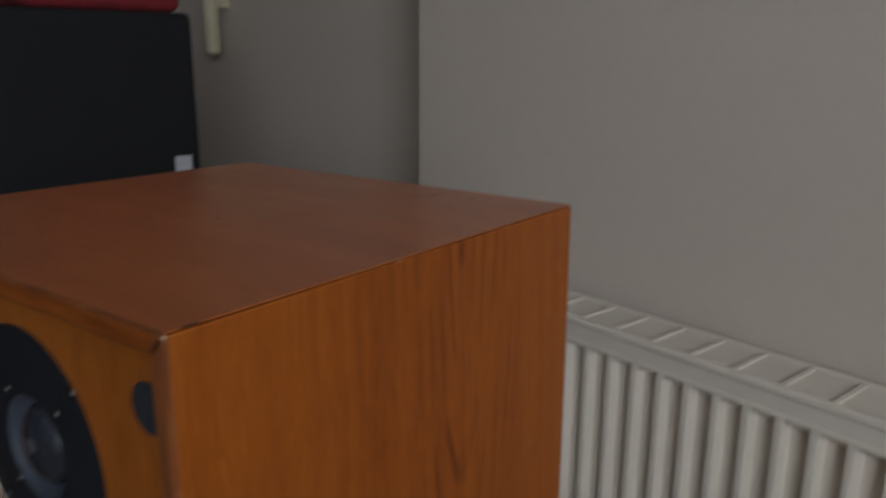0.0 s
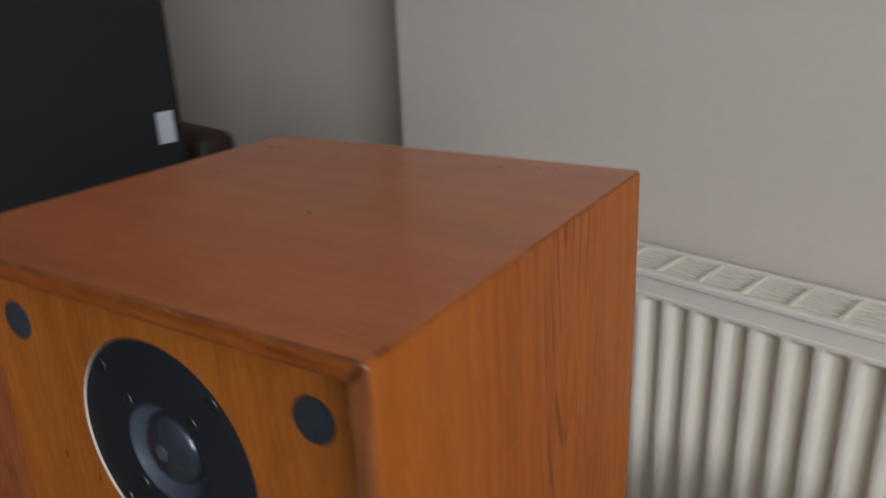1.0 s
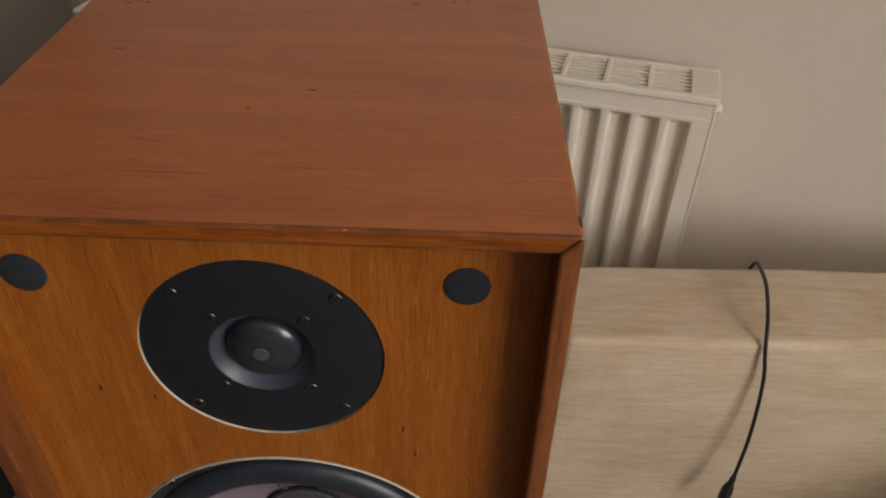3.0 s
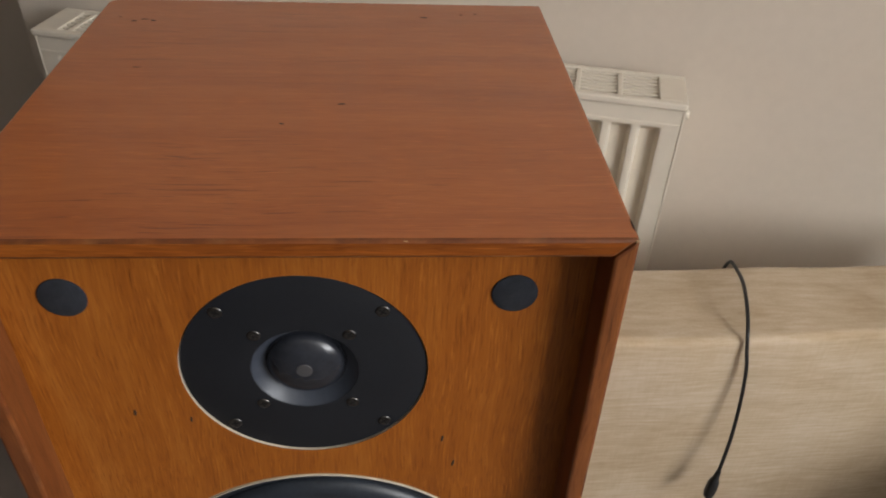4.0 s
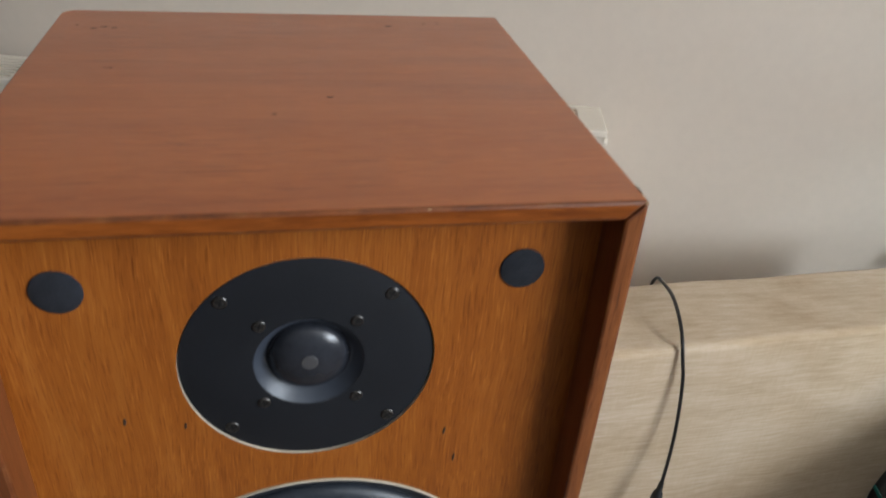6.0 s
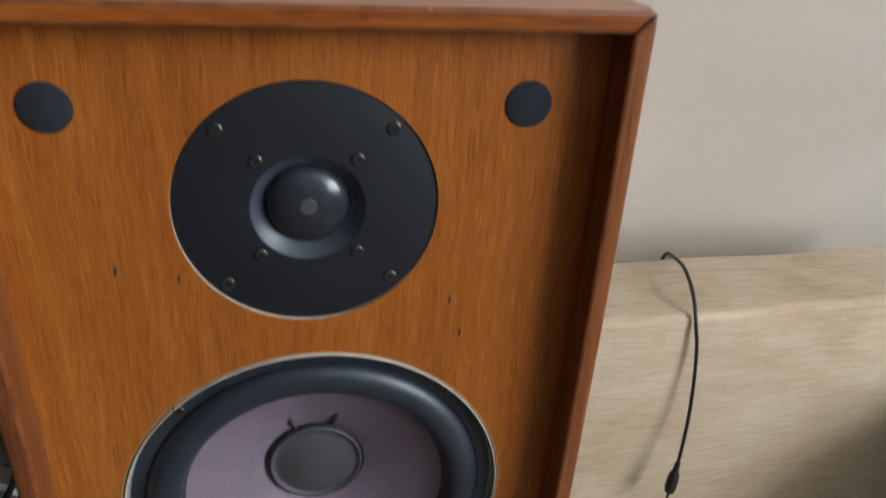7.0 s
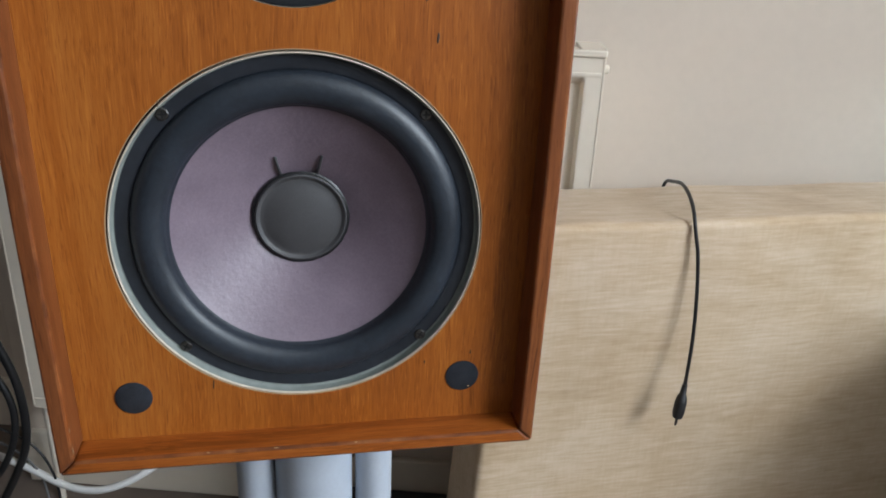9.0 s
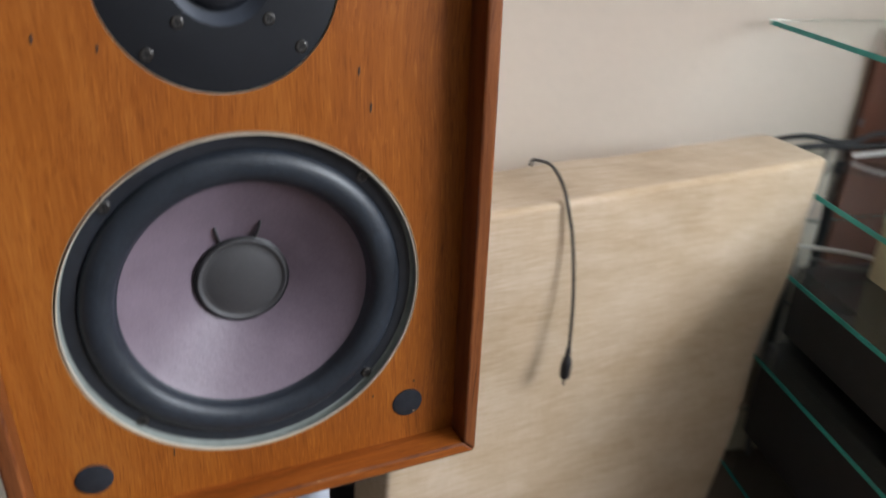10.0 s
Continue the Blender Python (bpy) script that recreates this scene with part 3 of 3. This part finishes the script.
    chips = [(w - 0.0012, 0.0010, H - 0.0016, 1.4, 0.9, 1.0), (w - 0.0006, 0.0016, H - 0.051, 0.7, 0.8, 1.8), (w - 0.0008, 0.0022, H - 0.026, 0.5, 0.6, 0.9), (-w + 0.0102, 0.0008, 0.018, 0.4, 0.5, 3.4),
             (-w + 0.0100, 0.0008, 0.033, 0.4, 0.5, 2.0), (-0.02, 0.0008, TH - 0.0006, 2.2, 0.5, 0.4), (-0.062, 0.0008, TH - 0.0006, 1.2, 0.5, 0.4), (0.031, 0.0008, TH - 0.0006, 1.0, 0.5, 0.4),
             (-w + 0.0008, 0.0008, 0.20, 0.5, 0.5, 1.5), (0.05, 0.0006, H - 0.0008, 1.4, 0.6, 0.4), (w - 0.0006, 0.12, H - 0.0010, 0.5, 2.0, 0.5), (w - 0.0006, 0.21, H - 0.0010, 0.5, 1.4, 0.5), (0.1085, REC - 0.0010, 0.0340, 0.9, 0.5, 0.8)]
    for k, (x, y, z, a, b, c) in enumerate(chips):
        o = chip if k == 0 else again(chip)
        o.matrix_basis = pose(x, y, z) @ Matrix.Diagonal((a / 1000, b / 1000, c / 1000, 1))
    return sp


loudspeaker()


def speaker_stand():
    st = thing("speaker_stand", pose(MID + 0.004, 0.145, 0), "pale grey metal speaker stand with three round pillars", "speaker stand")
    part("top_plate", boxed((-0.105, -0.085, BASE - 0.006), (0.105, 0.09, BASE - 0.0005), 0.002), stand_paint, st)
    part("base_plate", boxed((-0.15, -0.13, 0.001), (0.15, 0.15, 0.016), 0.004), stand_paint, st)
    for x, r in ((-0.0495, 0.0162), (0.0, 0.0335), (0.0525, 0.0162)):
        part("pillar", lathe(bmesh.new(), [(0, 0.016), (r, 0.016), (r, BASE - 0.006), (0, BASE - 0.006)], (x, 0, 0), "z", 48), stand_paint, st, smooth=True)


speaker_stand()


# ---------------------------------------------------------------- the radiator, in the room's axes
def radiator():
    u0, u1, n0, n1, z0, z1 = -0.868, 0.127, 0.744, 0.838, 0.273, 0.990
    rd = thing("radiator", ROOM, "white ribbed panel radiator with a slotted top grille", "radiator")
    pitch = 0.0412
    count = int((u1 - u0 - 0.06) / pitch)
    first = u1 - 0.043 - count * pitch
    steps = 18
    cols = [u0 + 0.001] + [first + pitch * i / steps for i in range(-steps // 2, count * steps + steps // 2 + 1)] + [u1 - 0.001]
    top, bot = z1 - 0.040, z0 + 0.04
    rows_z = [z0, z0 + 0.012, bot - 0.014, bot - 0.006, bot, bot + 0.008, bot + 0.016, bot + 0.024] + [bot + 0.024 + (top - bot - 0.048) * i / 10 for i in range(1, 10)] + [top - 0.024, top - 0.012, top - 0.008, top - 0.004, top, top + 0.006, top + 0.014, z1 - 0.014, z1 - 0.006]
    bm = bmesh.new()
    grid = []
    for z in rows_z:
        line = []
        for c in cols:
            k = ((c - first) / pitch) % 1.0
            wave = 0.5 - 0.5 * math.cos(2 * math.pi * k)
            wave = min(1.0, max(0.0, (wave - 0.60) / 0.32))
            wave = wave * wave * (3 - 2 * wave)
            if c < first - 0.49 * pitch or c > first + 0.49 * pitch + count * pitch:
                wave = 1.0
            end = min(1.0, max(0.0, min((top - z) / 0.012, (z - bot) / 0.012)))
            end = end * end * (3 - 2 * end)
            line.append(bm.verts.new((c, n0 + 0.002 + 0.015 * (1 - wave) * end, z)))
        grid.append(line)
    for a, b in zip(grid, grid[1:]):
        for i in range(len(cols) - 1):
            bm.faces.new((a[i], a[i + 1], b[i + 1], b[i]))
    part("front_panel", bm, gloss_white, rd, smooth=True)
    part("back_panel", boxed((u0 + 0.004, n1 - 0.014, z0), (u1 - 0.004, n1 - 0.004, z1 - 0.02), 0.003), gloss_white, rd)
    for lo, hi in (((u0 - 0.002, n0 + 0.001, z0 + 0.005), (u0 + 0.001, n1, z1 - 0.004)), ((u1 - 0.001, n0 + 0.001, z0 + 0.005), (u1 + 0.002, n1, z1 - 0.004))):
        part("side_panel", boxed(lo, hi, 0.0006), gloss_white, rd)
    for z in (z0 + 0.02, z1 - 0.035):
        part("seam", boxed((u0 + 0.003, n0 + 0.0005, z - 0.004), (u1 - 0.003, n0 + 0.006, z + 0.002), 0.001), gloss_white, rd)
    # top grille: rims, end caps, bars and fine slats
    part("grille_rim", boxed((u0 - 0.003, n0 - 0.003, z1 - 0.010), (u1 + 0.003, n0 + 0.009, z1 + 0.001), 0.003, 3), gloss_white, rd)
    part("grille_rim", boxed((u0 - 0.003, n1 - 0.008, z1 - 0.008), (u1 + 0.003, n1 + 0.002, z1 + 0.001), 0.002), gloss_white, rd)
    for a, b in ((u0 - 0.003, u0 + 0.036), (u1 - 0.036, u1 + 0.003)):
        part("end_cap", boxed((a, n0 + 0.009, z1 - 0.012), (b, n1 - 0.008, z1 + 0.0006), 0.0015), gloss_white, rd)
    bar = None
    n = 16
    step = 0.0606
    for i in range(1, n):
        c = u1 - 0.031 - step * i
        if bar is None:
            bar = part("grille_bar", boxed((-0.0035, n0 + 0.009, z1 - 0.010), (0.0035, n1 - 0.008, z1), 0.001), gloss_white, rd)
            bar.matrix_basis = pose(c, 0, 0)
        else:
            again(bar, (c, 0, 0))
    slat = None
    for i in range(7):
        c = n0 + 0.0125 + (n1 - n0 - 0.0245) * i / 6
        if slat is None:
            slat = part("grille_slat", boxed((u0 + 0.036, -0.0020, z1 - 0.008), (u1 - 0.036, 0.0020, z1 - 0.0016)), gloss_white, rd)
            slat.matrix_basis = pose(0, c, 0)
        else:
            again(slat, (0, c, 0))
    bleed = part("bleed_valve", lathe(bmesh.new(), [(0, 0), (0.006, 0), (0.007, 0.001), (0.007, 0.009), (0.005, 0.011), (0, 0.011)], (0, 0, 0), "z", 20), gloss_white, rd, "small white bleed valve", smooth=True)
    bleed.matrix_basis = pose(u1 + 0.0015, (n0 + n1) / 2 - 0.01, z1 - 0.032, 0, 90, 0)
    # wall brackets, valve and tail pipe
    for c in (u0 + 0.16, u1 - 0.16):
        part("bracket", boxed((c - 0.015, n1 - 0.004, z0 + 0.05), (c + 0.015, NORTH, z1 - 0.08), 0.002), gloss_white, rd)
    for c in (u0 - 0.02, u1 + 0.012):
        cap = part("valve", lathe(bmesh.new(), [(0, 0), (0.011, 0), (0.013, 0.004), (0.013, 0.034), (0.009, 0.04), (0, 0.04)], (c, n1 - 0.03, z0 + 0.01), "z", 24), cable_white, rd, "white plastic valve cap", smooth=True)
        tube("pipe", [(c, n1 - 0.03, z0 + 0.012), (c, n1 - 0.03, z0 - 0.1), (c, n1 - 0.03, 0.0)], 0.0075, gloss_white, cap, "white painted tail pipe")


radiator()


# ---------------------------------------------------------------- the hessian-covered panel and the cable over it
PX0, PX1, PY0, PY1, PZ = 0.088, 0.808, 0.384, 0.522, 0.834


def fabric_panel():
    pn = thing("acoustic_panel", pose((PX0 + PX1) / 2, (PY0 + PY1) / 2, 0), "thick upright panel covered in straw-coloured hessian", "acoustic panel")
    bm = boxed((PX0, PY0, 0), (PX1, PY1, PZ), 0.010, 3)
    bmesh.ops.subdivide_edges(bm, edges=[e for e in bm.edges if e.calc_length() > 0.1], cuts=40, use_grid_fill=True)
    for v in bm.verts:
        x, y, z = v.co
        k = 1 - z / PZ
        edge = (x - PX0) / (PX1 - PX0)
        x -= k * (0.05 + 0.05 * edge)                   # it leans a little to one side
        y += 0.02 * edge
        front = 1.0 if y < PY0 + 0.03 else 0.0
        pull = noise.noise((x * 5, z * 3.2, 1.0)) * 0.006 + noise.noise((x * 14, z * 9, 4.0)) * 0.0022
        y += pull * front
        wr = math.exp(-((PX1 - x) / 0.14) ** 2)         # slack folds near the far end
        y += front * wr * 0.006 * math.sin(17 * (z + 0.40 * x) + 0.8) * min(1.0, k * 4)
        z += noise.noise((x * 9, y * 9, 7.0)) * 0.0022 * (1 if z > PZ - 0.02 else 0)
        v.co = (x - (PX0 + PX1) / 2, y - (PY0 + PY1) / 2, z)
    part("cover", bm, hessian, pn, smooth=True)
    # sewn fold at the corner of the cover
    part("corner_fold", boxed((PX0 - 0.002 - (PX0 + PX1) / 2, PY0 + 0.002 - (PY0 + PY1) / 2, PZ - 0.024), (PX0 + 0.010 - (PX0 + PX1) / 2, PY0 + 0.018 - (PY0 + PY1) / 2, PZ - 0.006), 0.0055, 3), hessian, pn, smooth=True)


fabric_panel()


def hanging_cable():
    cb = thing("audio_cable", pose(0.33, 0.37, PZ), "thin black cable with a plug hanging over the panel", "cable")
    o = Vector((0.33, 0.37, PZ))
    pts = [(0.345, 0.56, 0.60), (0.349, 0.552, 0.78), (0.350, 0.540, 0.838), (0.347, 0.512, 0.845), (0.338, 0.470, 0.857), (0.328, 0.432, 0.858), (0.321, 0.402, 0.850), (0.317, 0.385, 0.838), (0.320, 0.3795, 0.816), (0.325, 0.378, 0.798),
           (0.3295, 0.373, 0.756), (0.3315, 0.365, 0.697), (0.3295, 0.359, 0.652), (0.327, 0.355, 0.620)]
    tube("wire", [tuple(Vector(p) - o) for p in pts], 0.0024, cable_black, cb, res=10)
    a, b = Vector((0.3270, 0.355, 0.624)) - o, Vector((0.3215, 0.350, 0.574)) - o
    m = look(a, b)
    body = lathe(bmesh.new(), [(0, 0), (0.0034, 0), (0.0042, -0.014), (0.0062, -0.017), (0.0076, -0.026), (0.0076, -0.040), (0.0062, -0.047), (0, -0.047)], (0, 0, 0), "z", 24)
    p = part("plug", body, cable_black, cb, "moulded black plug", smooth=True)
    p.matrix_basis = m
    part("plug_tip", lathe(bmesh.new(), [(0, -0.046), (0.0018, -0.046), (0.0018, -0.056), (0.001, -0.059), (0, -0.06)], (0, 0, 0), "z", 16), steel, p, "silver plug tip", smooth=True)


hanging_cable()


# ---------------------------------------------------------------- the glass rack, in the room's axes
def glass_rack():
    u0, u1, n0, n1 = 0.695, 1.25, 0.08, 0.842
    rk = thing("glass_rack", ROOM, "equipment rack with clear green-edged glass shelves", "rack")
    for z in (1.0, 0.763, 0.606, 0.415, 0.14):
        sh = part("shelf", boxed((u0 + 0.0016, n0 + 0.0016, z - 0.008), (u1 - 0.0016, n1 - 0.0016, z), 0.0006), glass, rk, "clear glass shelf")
        sh.visible_shadow = False
        for lo, hi in (((u0, n0, z - 0.008), (u0 + 0.0015, n1, z)), ((u1 - 0.0015, n0, z - 0.008), (u1, n1, z)), ((u0 + 0.0015, n0, z - 0.008), (u1 - 0.0015, n0 + 0.0015, z)), ((u0 + 0.0015, n1 - 0.0015, z - 0.008), (u1 - 0.0015, n1, z))):
            part("edge", boxed(lo, hi), teal_edge, sh, "green glass edge")
    for a, b in ((u1 - 0.06, n0 + 0.06), (u1 - 0.06, n1 - 0.06), (u0 + 0.06, n0 + 0.06)):
        part("post", lathe(bmesh.new(), [(0, 0), (0.012, 0), (0.012, 1.0), (0, 1.0)], (a, b, 0), "z", 24), stand_paint, rk, "grey metal post", smooth=True)
    return u0, u1, n0, n1


RU0, RU1, RN0, RN1 = glass_rack()


def hifi_unit(z, h, n1, label):
    u0, u1, n0 = RU0 + 0.085, RU1 - 0.10, RN0 + 0.02
    un = thing("hifi_unit", ROOM @ pose(0, 0, z), label, "hi-fi unit", group="hi-fi units on the rack")
    part("case", boxed((u0, n0 + 0.02, 0.010), (u1, n1, h), 0.003), black_plastic, un)
    part("fascia", boxed((u0 - 0.004, n0 + 0.004, 0.008), (u1 + 0.004, n0 + 0.02, h + 0.002), 0.003), black_plastic, un)
    for a in (u0 + 0.04, u1 - 0.04):
        for b in (n0 + 0.06, n1 - 0.05):
            part("foot", lathe(bmesh.new(), [(0, 0), (0.014, 0), (0.014, 0.010), (0, 0.010)], (a, b, 0), "z", 20), rubber, un)


# the two upper units are out of view, added to shade the panel's far end
hifi_unit(0.763, 0.075, 0.40, "flat black hi-fi unit, out of view, added to shade the panel")
hifi_unit(0.606, 0.105, 0.40, "black hi-fi unit, out of view, added to shade the panel")
hifi_unit(0.415, 0.150, 0.72, "deep black hi-fi unit, out of view, added to shade the panel")
hifi_unit(0.140, 0.230, 0.76, "tall black hi-fi unit on the bottom glass shelf")


def wooden_board():
    bd = thing("wooden_board", ROOM, "red-brown wooden board standing behind the glass rack", "board")
    part("board", boxed((0.93, 0.847, 0.0), (1.56, 0.868, 0.975), 0.003), cabinet_wood, bd)


wooden_board()


def rack_cables():
    def cable(name, pts, r, mat, label):
        c = thing(name, ROOM @ pose(*pts[0]), label, "cable", group="cables at the rack")
        o = Vector(pts[0])
        tube("wire", [tuple(Vector(p) - o) for p in pts], r, mat, c, res=8)
    z = 0.763
    cable("mains_cable", [(0.72, 0.80, z + 0.006), (0.80, 0.77, z + 0.03), (0.88, 0.80, z + 0.012), (0.98, 0.76, z + 0.03), (1.1, 0.79, z + 0.012)], 0.006, cable_black, "thick black cable lying on a glass shelf")
    cable("mains_cable", [(0.70, 0.83, z + 0.006), (0.76, 0.79, z + 0.05), (0.86, 0.78, z + 0.02), (0.95, 0.80, z + 0.05), (1.08, 0.76, z + 0.02)], 0.005, cable_black, "thick black cable lying on a glass shelf")
    cable("signal_cable", [(0.87, 0.77, z + 0.006), (0.92, 0.74, z + 0.022), (1.0, 0.73, z + 0.03), (1.1, 0.75, z + 0.02)], 0.005, cable_white, "white cable lying on a glass shelf")
    cable("signal_cable", [(0.77, 0.72, 0.612), (0.82, 0.68, 0.622), (0.92, 0.62, 0.612), (1.1, 0.64, 0.62)], 0.004, cable_white, "white cable lying on a glass shelf")
    cable("signal_cable", [(1.04, 0.85, 1.5), (1.00, 0.85, 1.25), (0.96, 0.855, 1.05), (0.965, 0.855, 0.92), (0.93, 0.85, 0.80)], 0.004, cable_grey, "grey cable hanging down the wall")
    cable("mains_cable", [(0.80, 0.82, 0.755), (0.82, 0.80, 0.70), (0.80, 0.80, 0.615), (0.78, 0.82, 0.50), (0.79, 0.83, 0.30), (0.78, 0.83, 0.008)], 0.007, cable_black, "thick black cable hanging behind the rack")
    cable("mains_cable", [(0.86, 0.83, 0.758), (0.845, 0.81, 0.70), (0.835, 0.82, 0.60), (0.85, 0.83, 0.48), (0.84, 0.83, 0.25), (0.86, 0.83, 0.008)], 0.008, cable_grey, "thick grey cable hanging behind the rack")
    cable("mains_cable", [(0.765, 0.835, 0.757), (0.755, 0.83, 0.69), (0.765, 0.835, 0.55), (0.75, 0.835, 0.30), (0.76, 0.835, 0.010)], 0.010, cable_grey, "thick grey cable hanging behind the rack")
    cable("mains_cable", [(0.895, 0.828, 0.757), (0.885, 0.82, 0.68), (0.90, 0.828, 0.55), (0.89, 0.828, 0.30), (0.90, 0.828, 0.010)], 0.010, cable_black, "thick black cable hanging behind the rack")
    cable("signal_cable", [(0.75, 0.85, 0.75), (0.74, 0.855, 0.62), (0.76, 0.85, 0.45), (0.75, 0.85, 0.2), (0.75, 0.85, 0.006)], 0.005, cable_grey, "grey cable hanging down the wall")


rack_cables()


def small_box():
    bx = thing("small_box", ROOM @ pose(0.882, 0.55, 0.6065), "small cream box standing on a glass shelf", "box")
    part("body", boxed((-0.055, -0.05, 0), (0.055, 0.05, 0.105), 0.002), cream_plastic, bx)
    part("lid", boxed((-0.057, -0.052, 0.098), (0.057, 0.052, 0.122), 0.003), cream_plastic, bx)


small_box()


# ---------------------------------------------------------------- things by the shaded wall
def black_cabinet():
    cb = thing("amplifier_cabinet", ROOM, "tall black cloth-covered amplifier cabinet by the recess", "amplifier")
    part("body", boxed((-1.36, -0.95, 0.0), (-1.10, 0.466, 1.424), 0.010, 3), black_cloth, cb, smooth=True)
    part("label_plate", boxed((-1.101, 0.418, 1.127), (-1.097, 0.448, 1.182), 0.0015), label_paper, cb, "small pale label")
    stud = part("stud", lathe(bmesh.new(), [(0, -0.004), (0.004, -0.003), (0.006, 0.001)], segs=16), steel, cb)
    stud.matrix_basis = pose(-1.099, 0.133, 1.322, 0, 0, 90)
    again(stud, (-1.099, 0.150, 1.320), (0, 0, 90))


black_cabinet()


def brown_case():
    cs = thing("leather_case", ROOM, "dark brown rounded leather case standing behind the amplifier", "case")
    part("shell", boxed((-1.99, 0.74, 0.0), (-1.637, 0.86, 1.018), 0.035, 5), brown_leather, cs, smooth=True)


brown_case()


def red_cover():
    rc = thing("red_cloth", ROOM @ pose(0, 0, 1.424), "folded dark red cloth on the amplifier cabinet", "cloth")
    bm = boxed((-1.34, 0.20, 0.0005), (-1.112, 0.458, 0.06), 0.02, 3)
    bmesh.ops.subdivide_edges(bm, edges=[e for e in bm.edges if e.calc_length() > 0.1], cuts=14, use_grid_fill=True)
    for v in bm.verts:
        if v.co.z > 0.02:
            v.co.z += 0.014 * noise.noise((v.co.x * 12, v.co.y * 12, 3))
    part("fold", bm, red_cloth, rc, smooth=True)


red_cover()


def wall_tube():
    wt = thing("wall_lamp", ROOM, "slim cream tube lamp fixed to the recess wall", "lamp")
    part("tube", lathe(bmesh.new(), [(0, 1.354), (0.020, 1.354), (0.026, 1.361), (0.026, 1.72), (0.020, 1.727), (0, 1.727)], (-2.23, RECESS - 0.06, 0), "z", 24), cream_plastic, wt, smooth=True)
    part("bracket", boxed((-2.24, RECESS - 0.04, 1.50), (-2.22, RECESS, 1.56), 0.003), cream_plastic, wt)


wall_tube()


# ---------------------------------------------------------------- loose cables on the floor side
def floor_cables():
    def cable(pts, r, mat, label):
        c = thing("floor_cable", ROOM @ pose(*pts[0]), label, "cable", group="loose cables by the radiator")
        o = Vector(pts[0])
        tube("wire", [tuple(Vector(p) - o) for p in pts], r, mat, c, res=8)
    cable([(-1.13, 0.49, 0.60), (-1.0, 0.57, 0.38), (-0.88, 0.60, 0.285), (-0.80, 0.60, 0.255), (-0.745, 0.60, 0.220), (-0.69, 0.60, 0.211), (-0.64, 0.61, 0.222), (-0.59, 0.64, 0.245), (-0.50, 0.72, 0.29), (-0.42, 0.80, 0.20), (-0.36, 0.82, 0.06)], 0.0065, cable_white, "white cable sagging below the radiator")
    cable([(-1.13, 0.49, 0.98), (-1.02, 0.54, 0.84), (-0.87, 0.59, 0.66), (-0.793, 0.60, 0.46), (-0.785, 0.60, 0.37), (-0.795, 0.60, 0.29), (-0.84, 0.59, 0.20), (-0.90, 0.58, 0.10), (-0.98, 0.56, 0.006)], 0.007, cable_black, "thick black cable hanging beside the radiator")
    cable([(-1.14, 0.49, 0.92), (-1.04, 0.54, 0.76), (-0.90, 0.59, 0.60), (-0.83, 0.60, 0.45), (-0.80, 0.60, 0.38), (-0.81, 0.59, 0.30), (-0.86, 0.58, 0.22), (-0.95, 0.56, 0.15)], 0.006, cable_black, "thick black cable hanging beside the radiator")
    cable([(-0.86, 0.60, 0.34), (-0.80, 0.60, 0.32), (-0.765, 0.60, 0.28), (-0.75, 0.60, 0.22), (-0.755, 0.60, 0.15), (-0.77, 0.58, 0.006)], 0.0022, cable_black, "thin black wire looping down to the floor")
    cable([(-0.90, 0.60, 0.33), (-0.83, 0.60, 0.30), (-0.785, 0.60, 0.26), (-0.77, 0.60, 0.20), (-0.78, 0.60, 0.10), (-0.80, 0.58, 0.006)], 0.0022, cable_grey, "thin grey wire looping down to the floor")


floor_cables()


def power_strip():
    ps = thing("power_strip", ROOM, "black power strip on the carpet under the radiator", "power strip")
    part("housing", boxed((-0.46, 0.792, 0.0005), (-0.02, 0.848, 0.062), 0.006, 3), black_plastic, ps)
    tube("lead", [(-0.46, 0.82, 0.03), (-0.55, 0.80, 0.02), (-0.66, 0.77, 0.006), (-0.80, 0.79, 0.006)], 0.004, cable_black, ps)


power_strip()


def low_pipe():
    lp = thing("heating_pipe", ROOM, "thin pinkish copper heating pipe along the wall", "pipe")
    tube("pipe", [(-0.30, 0.845, 0.13), (-0.28, 0.835, 0.200), (-0.2, 0.835, 0.205), (0.04, 0.835, 0.205), (0.10, 0.835, 0.20), (0.11, 0.835, 0.0)], 0.0075, copper, lp)
    for c in (-0.22, -0.02):
        part("clip", boxed((c - 0.008, 0.824, 0.196), (c + 0.008, NORTH, 0.214), 0.002), cable_white, lp, "white pipe clip")


low_pipe()
